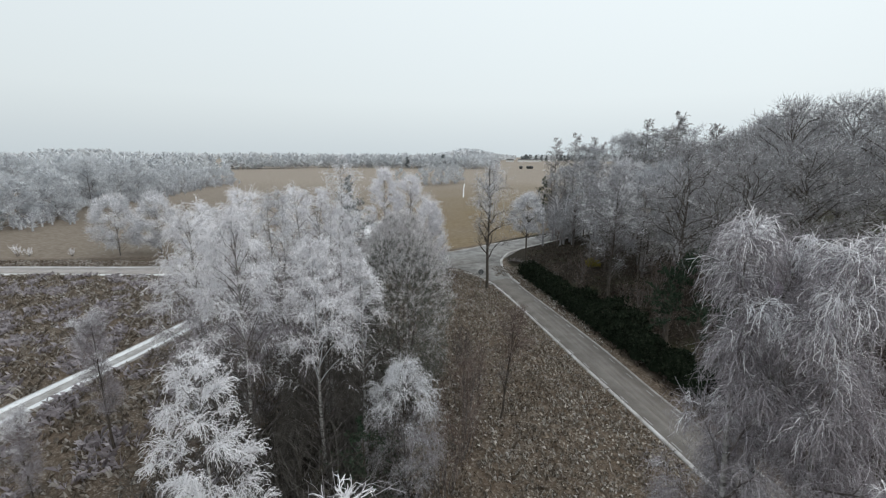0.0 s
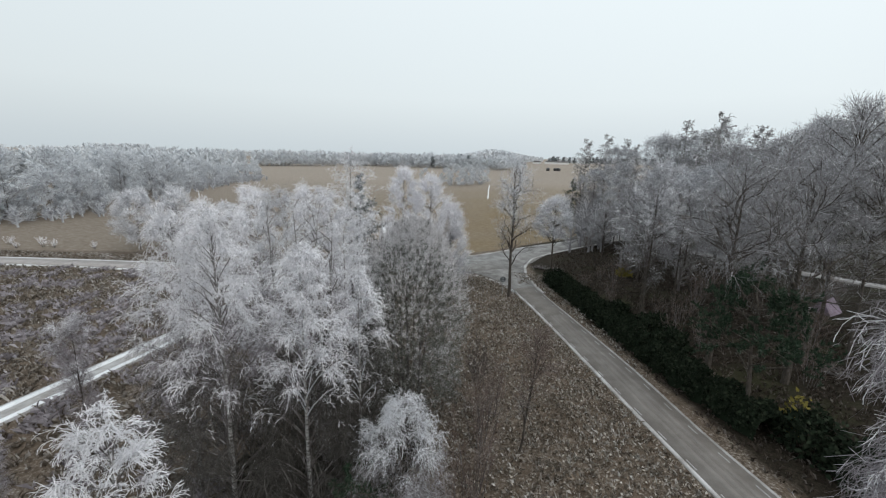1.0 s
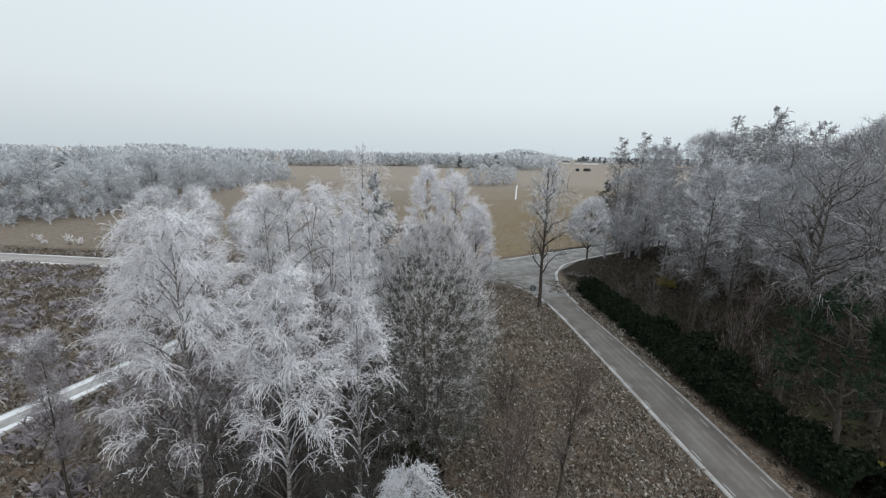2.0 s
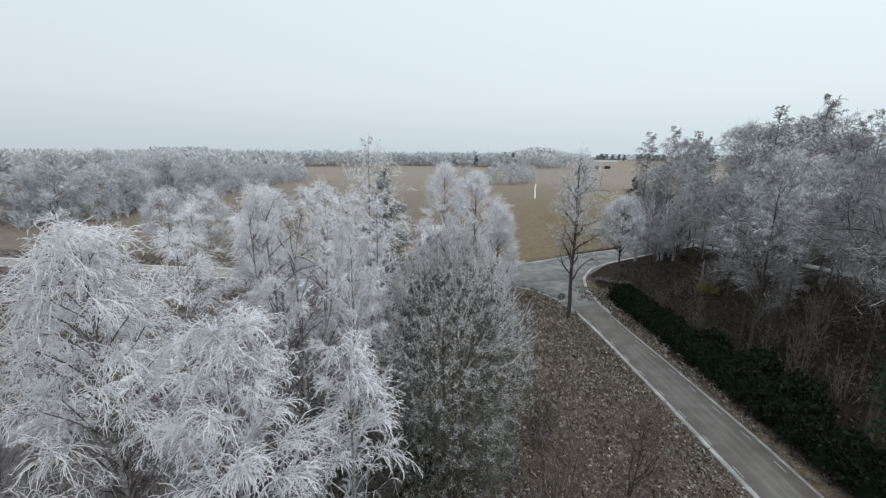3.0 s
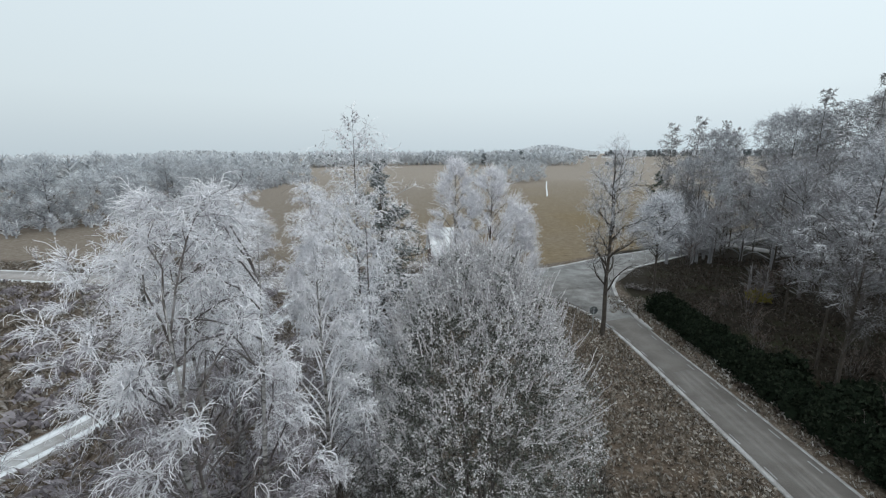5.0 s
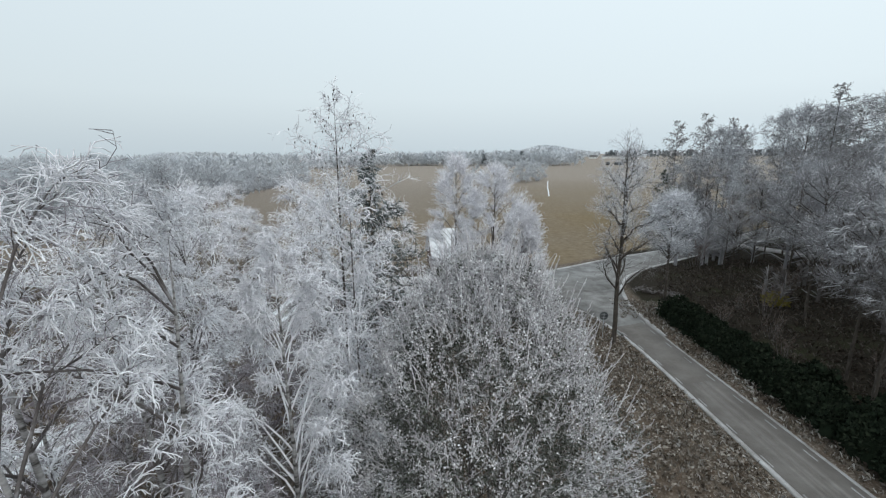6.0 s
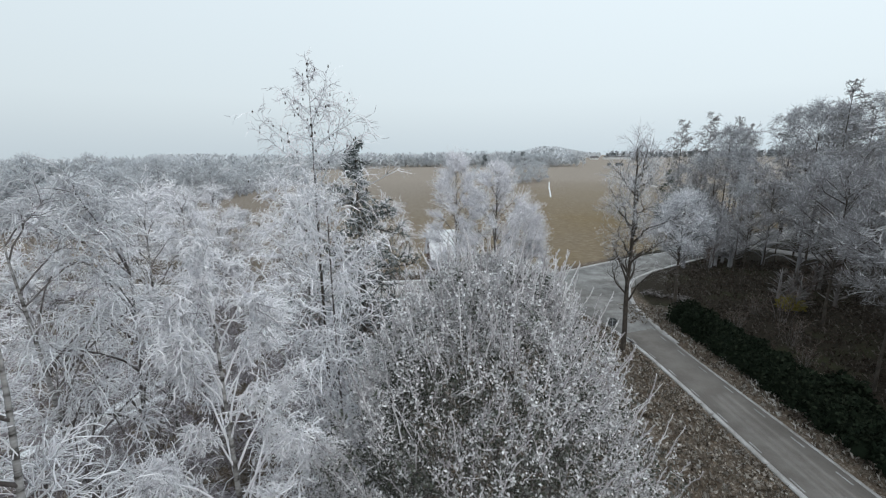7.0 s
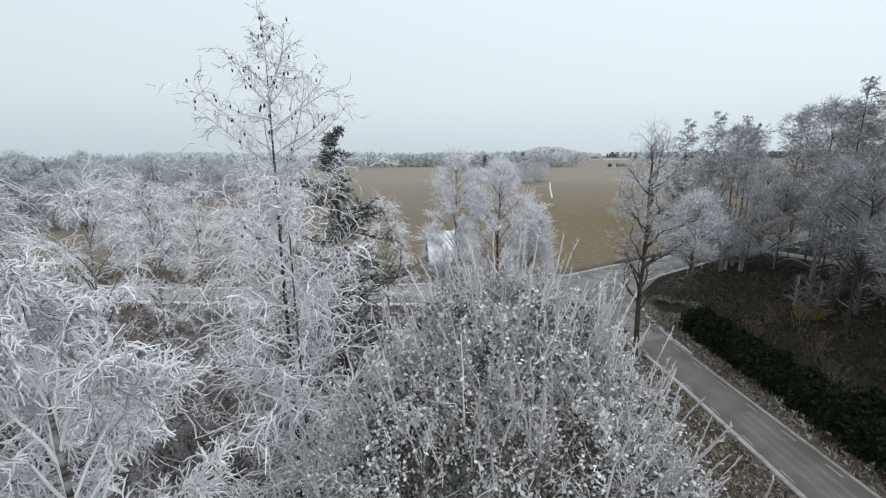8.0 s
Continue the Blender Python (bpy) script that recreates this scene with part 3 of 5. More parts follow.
def larch(x, y, H, r, seed, label, tw=0.012, n=(9, 5), lo=0.35, mat_twig=None, cones=0, name="larch_tree", whorl=46, curl=0.5, group="larches", frost=0.35, limb_r=0.03, twl=0.5, power=0.55, solid=False, sides=5, up=0.15, girth=0.008, limb_mat=None, jit=0.26, part_len=0.3, cap=9.0, trunk_mat=None):
    """A bare larch: straight stem, level limbs that turn up, pendent twigs."""
    rng = np.random.default_rng(seed)
    ob = root(name, x, y, 0, label, "tree", group)
    T = line(rng, (0, 0, -0.1), (rng.normal(0, 0.1), rng.normal(0, 0.1), H), 12, 0.012)
    prof = lambda t, _: np.minimum(cap, r * 1.05 * np.clip((1.0 - t) / (1 - lo), 0.0, 1.0) ** power + 0.12)
    L1, t1, _ = grow(rng, T, whorl, lo, 0.99, prof, 1.2, up, -0.10, 7, 0.09)
    L2, _, w2 = grow(rng, L1, n[0], 0.08, 1.0, lambda t, p: np.clip(p * part_len, 0.15, twl), 0.85, -0.1, curl, 7 if solid else 5, jit)
    L3, _, w3 = grow(rng, L2, n[1], 0.1, 1.0, lambda t, p: np.clip(p * 0.4, 0.08, twl * 0.4), 0.75, -0.1, 0.2, 3, 0.2)
    part_np("trunk", [tubes(T, radii(1, 12, girth * H, 0.012), 8)], trunk_mat or M_BARK, ob)
    limb_parts(ob, L1, limb_r * np.clip(1.35 - t1, 0.35, 1), L2[:0], w2[:0], limb_mat or M_LIMB, sides=sides)
    m2 = rng.random(len(L2)) < frost
    white = [strands(rng, L2[m2], tw, solid), strands(rng, L3[m2[w3]], tw * 0.8, False)]
    dull = [strands(rng, L2[~m2], tw * 0.8, False), strands(rng, L3[~m2[w3]], tw * 0.7, False)]
    crown(ob, "frosted_crown", white, M_FROST)
    crown(ob, "inner_crown", dull, mat_twig or M_FROST_GREY)
    if cones:
        sel = L1[rng.integers(0, len(L1), cones), rng.integers(2, 7, cones)] + rng.normal(0, 0.05, (cones, 3))
        P = np.stack([sel, sel + np.array([0, 0, 0.035]), sel + np.array([0, 0, 0.08])], axis=1)
        crown(ob, "cone_sprinkle", [tubes(P, np.tile(np.array([[0.013, 0.02, 0.0]]), (cones, 1)), 5)], M_BARK, "small dark cones")
    return ob


def conifer(x, y, H, r, seed, label, mat_n, rows=34, nn=9, size=0.16, name="spruce_tree", lo=0.06, group="", slope=3.0, wide=0.14, limb_mat=None):
    """A spruce: drooping whorls clad in short needles."""
    rng = np.random.default_rng(seed)
    ob = root(name, x, y, 0, label, "tree", group)
    T = line(rng, (0, 0, -0.1), (0, 0, H), 8, 0.01)
    L1, t1, _ = grow(rng, T, rows, lo, 0.985, lambda t, _: r * np.clip((1.02 - t) * slope, 0.05, 1), 1.5, -0.1, -0.06, 6, 0.08)
    L2, _, w2 = grow(rng, L1, 8, 0.1, 1.0, lambda t, p: np.clip(p * 0.35, 0.1, 0.9), 0.9, -0.1, 0.3, 4, 0.12, 0.6)
    N1, _, _ = grow(rng, L2, nn, 0.0, 1.0, size, 0.9, 0.0, 0.1, 2, 0.1)
    N2, _, _ = grow(rng, L1, nn * 2, 0.1, 1.0, size, 0.9, 0.0, 0.1, 2, 0.1)
    part_np("trunk", [tubes(T, radii(1, 8, 0.012 * H, 0.01), 7)], M_BARK, ob)
    limb_parts(ob, L1, np.full(len(L1), 0.03), L2, w2, limb_mat or M_BARK, 0.02, 4, 3)
    crown(ob, "needles", [strands(rng, N1, size * wide, False), strands(rng, N2, size * wide, False)], mat_n)
    return ob


def pine(x, y, H, r, seed, label, size=0.22):
    """A crooked pine with flat dark green plates of needles."""
    rng = np.random.default_rng(seed)
    ob = root("pine_tree", x, y, 0, label, "tree")
    T = line(rng, (0, 0, -0.1), (-0.6, 0.3, H), 9, 0.09)
    L1, t1, _ = grow(rng, T, 18, 0.32, 0.98, lambda t, _: r * 1.1 * np.clip(1.3 - t * 0.75, 0.3, 1), 1.25, 0.15, -0.1, 6, 0.14)
    L2, _, w2 = grow(rng, L1, 8, 0.35, 1.0, lambda t, p: np.clip(p * 0.35, 0.3, 1.3), 0.9, 0.1, 0.0, 4, 0.15, 0.5)
    L3, _, _ = grow(rng, L2, 6, 0.3, 1.0, 0.4, 0.8, 0.15, 0.0, 3, 0.15)
    N1, _, _ = grow(rng, L3, 14, 0.2, 1.0, size, 0.9, 0.2, 0.0, 3, 0.1)
    part_np("trunk", [tubes(T, radii(1, 9, 0.2, 0.04), 8)], M_BARK, ob)
    limb_parts(ob, L1, np.full(len(L1), 0.075), L2, w2, M_BARK, 0.03)
    crown(ob, "needles", [strands(rng, N1, 0.035, False)], M_NEEDLE, "dark green needles")
    return ob


def leafy_dome(x, y, H, r, seed, label):
    """A dense dome of short shoots that still carry small rimed leaves, with upright whips on top."""
    rng = np.random.default_rng(seed)
    ob = root("round_tree", x, y, 0, label, "tree")
    stems = []
    for k in range(11):
        a = 2 * np.pi * k / 11 + 0.5 * rng.random()
        d = r * (0.1 + 0.6 * ((k * 5) % 11) / 11)
        stems.append(line(rng, (0.5 * np.cos(a), 0.5 * np.sin(a), -0.1), (d * np.cos(a), d * np.sin(a), H * (0.85 - 0.4 * (d / r) ** 2)), 9, 0.05))
    T = np.concatenate(stems)
    L1, t1, w1 = grow(rng, T, 12, 0.15, 0.98, lambda t, _: r * np.clip(0.62 - 0.35 * t, 0.2, 1.0), 0.75, 0.3, -0.05, 6, 0.1)
    for i in range(len(T)):
        part_np("trunk", [tubes(T[i:i + 1], radii(1, 9, 0.085, 0.014), 6)], M_LIMB, ob)
    limb_parts(ob, L1, np.full(len(L1), 0.02), L1[:0], np.zeros(0, int), M_LIMB, 0.012, 4, 3)
    # short shoots fill the dome, thickest towards its lumpy skin
    n = 7800
    z = H * (0.08 + 0.90 * rng.random(n) ** 0.8)
    az = rng.random(n) * 2 * np.pi
    up = np.clip((z - 0.5 * H) / (0.5 * H), 0, 1)
    wide = r * np.where(z > 0.5 * H, np.clip(1 - up ** 2.1, 0.02, 1) ** 0.68, 0.80 + 0.4 * z / H)
    lump = 1 + 0.07 * np.sin(4 * az + 0.9 * z) + 0.07 * np.sin(7 * az - 1.7 * z + 2) + 0.05 * np.sin(3 * z + 2 * az)
    skin = 1 - 0.5 * rng.random(n) ** 1.8
    rad = wide * skin * lump
    tip = np.stack([rad * np.cos(az), rad * np.sin(az), z], axis=1)
    out = np.stack([np.cos(az) * (1 - 0.6 * up), np.sin(az) * (1 - 0.6 * up), 0.35 + 0.9 * up], axis=1)
    d = unit(out + rng.normal(0, 0.6, (n, 3)))
    L = 0.22 + 0.3 * rng.random(n)
    ks = np.linspace(0, 1, 4)[None, :, None]
    L3 = tip[:, None] - d[:, None] * L[:, None, None] * (1 - ks) + np.cumsum(rng.normal(0, 0.03, (n, 4, 3)), axis=1)
    L4, _, w4 = grow(rng, L3, 5, 0.1, 1.0, 0.15, 0.8, 0.15, 0.0, 2, 0.2)
    # rime thins inward and downward; darker leaves there also paint in the gaps' shade
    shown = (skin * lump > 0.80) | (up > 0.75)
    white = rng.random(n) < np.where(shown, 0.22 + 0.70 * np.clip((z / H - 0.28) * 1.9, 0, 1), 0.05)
    # whips that stand out of the top
    hi = np.flatnonzero((z > 0.62 * H) & shown)[::3]
    wd = unit(out[hi] * [0.8, 0.8, 1.3] + rng.normal(0, 0.16, (len(hi), 3)))
    kw = np.linspace(0, 1, 6)[None, :, None]
    W3 = L3[hi, 1][:, None] + wd[:, None] * (0.3 + 0.9 * rng.random(len(hi)) ** 2)[:, None, None] * kw + np.cumsum(rng.normal(0, 0.018, (len(hi), 6, 3)), axis=1)
    W4, _, _ = grow(rng, W3, 8, 0.2, 1.0, 0.07, 0.75, 0.25, 0.0, 2, 0.2)
    far = up > 0.4
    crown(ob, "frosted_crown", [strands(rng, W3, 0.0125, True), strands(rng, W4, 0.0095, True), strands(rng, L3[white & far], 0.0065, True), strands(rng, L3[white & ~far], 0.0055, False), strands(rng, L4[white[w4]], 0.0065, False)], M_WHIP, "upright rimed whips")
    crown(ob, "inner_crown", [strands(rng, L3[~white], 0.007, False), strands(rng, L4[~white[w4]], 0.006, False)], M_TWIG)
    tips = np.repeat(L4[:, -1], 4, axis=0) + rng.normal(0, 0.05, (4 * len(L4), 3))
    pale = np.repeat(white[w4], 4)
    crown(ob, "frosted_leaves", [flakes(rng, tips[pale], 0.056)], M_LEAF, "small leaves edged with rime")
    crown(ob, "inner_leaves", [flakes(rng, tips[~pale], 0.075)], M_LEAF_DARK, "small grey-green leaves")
    return ob


def billow_tree(x, y, H, r, seed, label, name, group="", lumps=24, per=40, tw=0.1, lr=1.8, mat_twig=None, top=0.4, lo=0.12, girth=0.016, sub=4, bark=None, up=0.35, tl=1.0, rime=None, low=None, far=False):
    """A rounded tree in rime: every limb ends in a billow of twigs. far: a tree too distant to tell its limbs apart."""
    rng = np.random.default_rng(seed)
    ob = root(name, x, y, 0, label, "tree", group)
    T = line(rng, (0, 0, -0.1), (rng.normal(0, 0.3), rng.normal(0, 0.3), H * 0.8), 7, 0.02 * H / 8)
    part_np("trunk", [tubes(T, radii(1, 7, girth * H, girth * H * 0.2), 7)], bark or M_BARK, ob)
    q = (np.arange(lumps) + rng.random(lumps)) / lumps
    wide = r * np.minimum(1.0, 0.72 + 0.9 * q) * np.sqrt(np.clip(1 - q ** 2.6, 0.03, 1))
    az = np.arange(lumps) * 2.4 + rng.normal(0, 0.4, lumps)
    rad = wide * (0.35 + 0.6 * np.sqrt(rng.random(lumps)))
    C = np.stack([rad * np.cos(az), rad * np.sin(az), H * lo + (H * 0.95 - lr * 0.4 - H * lo) * q], axis=1)
    white, dull, dark, boughs = [], [], [], []
    for i in range(lumps):
        z0 = np.clip(C[i, 2] - 0.55 * rad[i] - 0.05 * H, 0.08 * H, 0.76 * H)
        k = z0 / (H * 0.8) * 6
        a = T[0, int(k)] * (1 - k % 1) + T[0, int(k) + 1] * (k % 1)
        mid = a * 0.45 + C[i] * 0.55 + np.array([0, 0, 0.10 * rad[i]]) + rng.normal(0, 0.06 * r, 3)
        B = np.stack([a, a * 0.6 + mid * 0.4 + rng.normal(0, 0.02 * r, 3), mid, mid * 0.4 + C[i] * 0.6, C[i]])[None]
        S, _, _ = grow(rng, B, sub, 0.5, 1.0, lr * 0.8, 0.7, 0.2, 0.0, 3, 0.15)
        wood_ = [tubes(B, radii(1, 5, girth * H * 0.3, 0.03), 4), tubes(S, radii(len(S), 3, girth * H * 0.1, 0.01), 3)]
        if far:
            boughs += wood_
        else:
            part_np("limb", wood_, bark or M_BARK, ob)
        size = lr * (0.7 + 0.6 * rng.random())
        start = C[i] + unit(rng.normal(0, 1, (per, 3))) * size * (0.15 + 0.45 * rng.random((per, 1))) * [1, 1, 0.8]
        d = unit((start - C[i]) / size * 2 + rng.normal(0, 0.45, (per, 3)) + np.array([0, 0, up]))
        L = size * tl * (0.35 + 0.45 * rng.random((per, 1)))
        P = np.stack([start, start + d * L], axis=1)
        # twigs whiten towards each billow's top: its lit side is put into colour
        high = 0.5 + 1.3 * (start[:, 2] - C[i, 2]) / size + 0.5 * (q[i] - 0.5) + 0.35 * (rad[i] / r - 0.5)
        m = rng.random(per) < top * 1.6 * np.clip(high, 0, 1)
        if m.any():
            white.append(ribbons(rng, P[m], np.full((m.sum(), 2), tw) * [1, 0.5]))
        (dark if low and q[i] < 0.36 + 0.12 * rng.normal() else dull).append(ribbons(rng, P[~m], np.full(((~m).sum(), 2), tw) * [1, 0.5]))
    crown(ob, "branchwork", boughs, bark or M_BARK)
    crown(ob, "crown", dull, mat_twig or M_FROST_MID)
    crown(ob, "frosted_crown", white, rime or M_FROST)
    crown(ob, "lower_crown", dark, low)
    return ob


def thicket(x, y, H, r, seed, label, m, n=16, tw=0.010, name="shrub", category="shrub", group="", dens=1.0):
    """A shrub: many stems from one stool, twiggy to the ground."""
    rng = np.random.default_rng(seed)
    ob = root(name, x, y, 0, label, category, group)
    a = rng.random(n) * 2 * np.pi
    rad = r * np.sqrt(rng.random(n))
    P0 = np.stack([rad * 0.4 * np.cos(a), rad * 0.4 * np.sin(a), np.full(n, -0.05)], axis=1)
    P1 = np.stack([rad * np.cos(a), rad * np.sin(a), H * (0.6 + 0.4 * rng.random(n))], axis=1)
    t = np.linspace(0, 1, 6)[None, :, None]
    T = P0[:, None] * (1 - t) + P1[:, None] * t + np.cumsum(rng.normal(0, 0.05, (n, 6, 3)), axis=1) * [1, 1, 0.3]
    L2, _, _ = grow(rng, T, max(4, int(9 * dens)), 0.2, 1.0, lambda t, p: p * 0.32, 0.6, 0.2, 0.0, 4, 0.14)
    L3, _, _ = grow(rng, L2, max(3, int(8 * dens)), 0.15, 1.0, lambda t, p: p * 0.5, 0.65, 0.1, 0.05, 3, 0.15)
    for i in range(n):
        part_np("stem", [tubes(T[i:i + 1], radii(1, 6, 0.03, 0.01), 5)], M_LIMB, ob)
    crown(ob, "crown", [strands(rng, L2, tw, False), strands(rng, L3, tw, False)], m)
    return ob


# ---- ground and roads ----


def ground_sheet():
    rng = np.random.default_rng(3)
    near = np.arange(-120, 101, 1.5)
    xs = np.concatenate([[-4500, -2500, -1500, -900, -600, -400, -280, -200, -150], near, [140, 200, 280, 400, 600, 900, 1500, 2500, 4500]])
    near_y = np.arange(-30, 131, 1.5)
    ys = np.concatenate([[-1500, -600, -250, -100, -60], near_y, [150, 180, 220, 270, 340, 430, 560, 720, 900, 1200, 1700, 2500, 4500]])
    X, Y = np.meshgrid(xs, ys)
    Z = -0.09 + 0.03 * np.sin(X * 0.7 + 1.3 * np.sin(Y * 0.31)) * np.cos(Y * 0.55 + np.sin(X * 0.23)) + 0.03 * (rng.random(X.shape) - 0.5)
    V = np.stack([X, Y, Z], axis=-1).reshape(-1, 3)
    ny, nx = X.shape
    i = (np.arange(ny - 1)[:, None] * nx + np.arange(nx - 1)[None]).ravel()
    quads = np.stack([i, i + 1, i + 1 + nx, i + nx], axis=1)
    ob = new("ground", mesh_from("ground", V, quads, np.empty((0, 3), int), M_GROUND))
    return tagged(ob, "brown frosted winter grassland, stubble field and leaf litter", "ground", kind="structure")


ground_sheet()


def smooth_line(pts, n):
    """A smooth curve through a few points of the plan."""
    p = np.asarray(pts, dtype=float)
    d = np.concatenate([[0], np.cumsum(np.linalg.norm(np.diff(p, axis=0), axis=1))])
    s = np.linspace(0, d[-1], n)
    q = np.stack([np.interp(s, d, p[:, k]) for k in range(2)], axis=1)
    for _ in range(6):
        q[1:-1] = 0.25 * q[:-2] + 0.5 * q[1:-1] + 0.25 * q[2:]
    return q


def slab(left, right, z0, z1):
    """A slab between two edge curves with as many points."""
    n = len(left)
    V = np.concatenate([np.c_[left, np.full(n, z1)], np.c_[right, np.full(n, z1)], np.c_[left, np.full(n, z0)], np.c_[right, np.full(n, z0)]])
    i = np.arange(n - 1)
    q = [np.stack([i, i + n, i + n + 1, i + 1], axis=1)]
    q.append(np.stack([i, i + 1, i + 2 * n + 1, i + 2 * n], axis=1))
    q.append(np.stack([i + n, i + 3 * n, i + 3 * n + 1, i + n + 1], axis=1))
    return V, np.concatenate(q), np.empty((0, 3), int)


def offset(c, d):
    t = unit(np.gradient(c, axis=0))
    return c + np.stack([t[:, 1], -t[:, 0]], axis=1) * d


SIDE_L = [(20.5, -20), (17.6, 8), (15.6, 22), (13.25, 34), (12.0, 41), (10.3, 49.8), (8.9, 57), (7.3, 62.9), (5.4, 67.5), (2.6, 70.9), (-3, 72.0)]
side_left = smooth_line(SIDE_L[:8], 90)
SIDE_R = [(25.5, -20), (22.4, 8), (20.0, 20), (18.0, 29.2), (16.7, 38.1), (14.7, 48), (12.4, 58.5), (11.2, 65)]
side_right = smooth_line(SIDE_R, 90)
road = root("side_road", 0, 0, 0, "narrow grey asphalt road with frost along its edges", "road", kind="structure")
part_np("carriageway", [slab(side_left, side_right, -0.16, 0.0)], M_ROAD, road)
mid = 0.5 * (side_left + side_right)
part_np("shoulder", [slab(side_left + (side_left - mid) * 0.03, side_left - (side_left - mid) * 0.13, -0.1, 0.006)], M_SHOULDER, road, "whitish rime along the road edge")
part_np("shoulder", [slab(side_right - (side_right - mid) * 0.10, side_right + (side_right - mid) * 0.02, -0.1, 0.006)], M_GRAVEL, road)
for f in (-0.30, 0.02, 0.36):
    c = mid + (side_right - mid) * f
    part_np("wheel_track", [slab(offset(c, -0.22)[8:78], offset(c, 0.22)[8:78], -0.05, 0.005)], M_WHEEL, road, "paler rimed strip between the wheel tracks")

main_near = smooth_line([(-400, 58), (-200, 62.5), (-110, 65.5), (-75, 66.6), (-47, 66.2), (-25, 69.0), (-6, 71.6), (2.6, 70.9), (6.0, 66.8), (7.3, 62.9), (8.0, 60.9)], 220)
main_far = smooth_line([(-400, 63), (-200, 67.5), (-110, 70.5), (-75, 71.2), (-50, 71.2), (-25, 76.2), (0.5, 82.6), (5.7, 86.6), (12.8, 93.2), (24.2, 101), (38.5, 112.7), (52, 124), (80, 150)], 220)
east_near = smooth_line([(11.9, 61.5), (11.2, 66), (10.7, 71), (11.3, 77), (13.5, 83), (17.5, 87.8), (23.5, 93.2), (30, 99), (42, 108.8), (56, 120), (84, 146)], 220)
main_road = root("main_road", 0, 0, 0, "grey asphalt road and junction with patches of frost", "road", kind="structure")
part_np("carriageway", [slab(smooth_line([(-400, 63), (-110, 70.5), (-75, 71.2), (-50, 71.2), (-25, 76.2), (0.5, 82.6)], 150), smooth_line([(-400, 58), (-110, 65.5), (-75, 66.6), (-47, 66.2), (-25, 69.0), (0.0, 71.8)], 150), -0.16, -0.003)], M_MAINROAD, main_road)
part_np("carriageway", [slab(smooth_line([(0.5, 82.6), (5.7, 86.6), (12.8, 93.2), (24.2, 101), (38.5, 112.7), (52, 124), (80, 150)], 90), smooth_line([(0.0, 71.8), (11.2, 76.5), (17.5, 87.8), (23.5, 93.2), (42, 108.8), (56, 120), (84, 146)], 90), -0.16, -0.006)], M_JUNCTION, main_road)
part_np("carriageway", [slab(smooth_line([(0.0, 71.8), (2.6, 70.9), (5.4, 67.5), (7.3, 62.95)], 30), smooth_line([(8.0, 84.0), (11.4, 79), (10.7, 71), (11.2, 65.05)], 30), -0.16, -0.009)], M_JUNCTION, main_road)
part_np("edge_rime", [slab(offset(main_far, -0.4), offset(main_far, 0.1), -0.1, 0.006)], M_SHOULDER, main_road, "white rime on the verge edge")
part_np("edge_rime", [slab(offset(main_near, -0.1), offset(main_near, 0.3), -0.1, 0.006)], M_SHOULDER, main_road)
part_np("edge_rime", [slab(offset(east_near, -0.15), offset(east_near, 0.3), -0.1, 0.006)], M_SHOULDER, main_road)


M_EDGE = asphalt_material("white_edge_rime", (0.50, 0.495, 0.50), (0.74, 0.74, 0.755), 0.8)
west_near, west_far = main_near[main_near[:, 0] < -7], main_far[main_far[:, 0] < -3]
part_np("edge_rime", [slab(offset(west_near, -0.5), offset(west_near, 0.35), -0.1, 0.012)], M_EDGE, main_road, "white rime beside the main road")
part_np("edge_rime", [slab(offset(west_far, -0.35), offset(west_far, 0.2), -0.1, 0.012)], M_EDGE, main_road, "white rime beside the main road")


def dashes(curve, off, first, count, parent):
    c = offset(curve, off)
    d = np.concatenate([[0], np.cumsum(np.linalg.norm(np.diff(c, axis=0), axis=1))])
    for k in range(count):
        s = first + 3.0 * k + np.linspace(0, 1.0, 4)
        if s[-1] > d[-1]:
            break
        q = np.stack([np.interp(s, d, c[:, j]) for j in range(2)], axis=1)
        part_np("edge_dash", [slab(offset(q, -0.05), offset(q, 0.05), -0.02, 0.011)], M_PAINT, parent)


dashes(side_left, 0.42, 1.0, 29, road)
dashes(side_right, -0.62, 2.2, 29, road)
dashes(east_near, -0.55, 3.0, 12, main_road)

# a track with snow left in its ruts
track_mid = smooth_line([(-42, -10), (-38, 12), (-34.7, 27), (-33.2, 33), (-31.2, 41.5), (-29.5, 52), (-29, 60), (-30, 67.8)], 70)
track = root("farm_track", 0, 0, 0, "gravel track with thin snow left in its ruts", "track", kind="structure")
part_np("bed", [slab(offset(track_mid, -1.5), offset(track_mid, 1.5), -0.15, -0.012)], M_GRAVEL, track)
for o, w in ((-0.95, 0.38), (0.85, 0.30)):
    part_np("rut", [slab(offset(track_mid, o - w), offset(track_mid, o + w), -0.1, -0.004)], M_SNOW, track, "white snowy rut")
# snowy driveway behind the wood
drive = smooth_line([(36, 112), (42, 106), (48, 99.5), (53, 92.5), (58, 84), (64, 77), (75, 66), (95, 52)], 50)
dr = root("driveway", 0, 0, 0, "driveway with thin worn snow behind the trees", "driveway", kind="structure")
part_np("bed", [slab(offset(drive, -1.6), offset(drive, 1.6), -0.15, 0.0)], M_GRAVEL, dr)
ice = smooth_line([(11.6, 202), (13.2, 225), (14.6, 250), (18.5, 300)], 24)
part_np("ice", [slab(offset(ice, -0.3), offset(ice, 0.3), -0.1, 0.0)], M_SNOW, root("frozen_furrow", 0, 0, 0, "strip of white ice in the stubble field", "ice", kind="structure"))

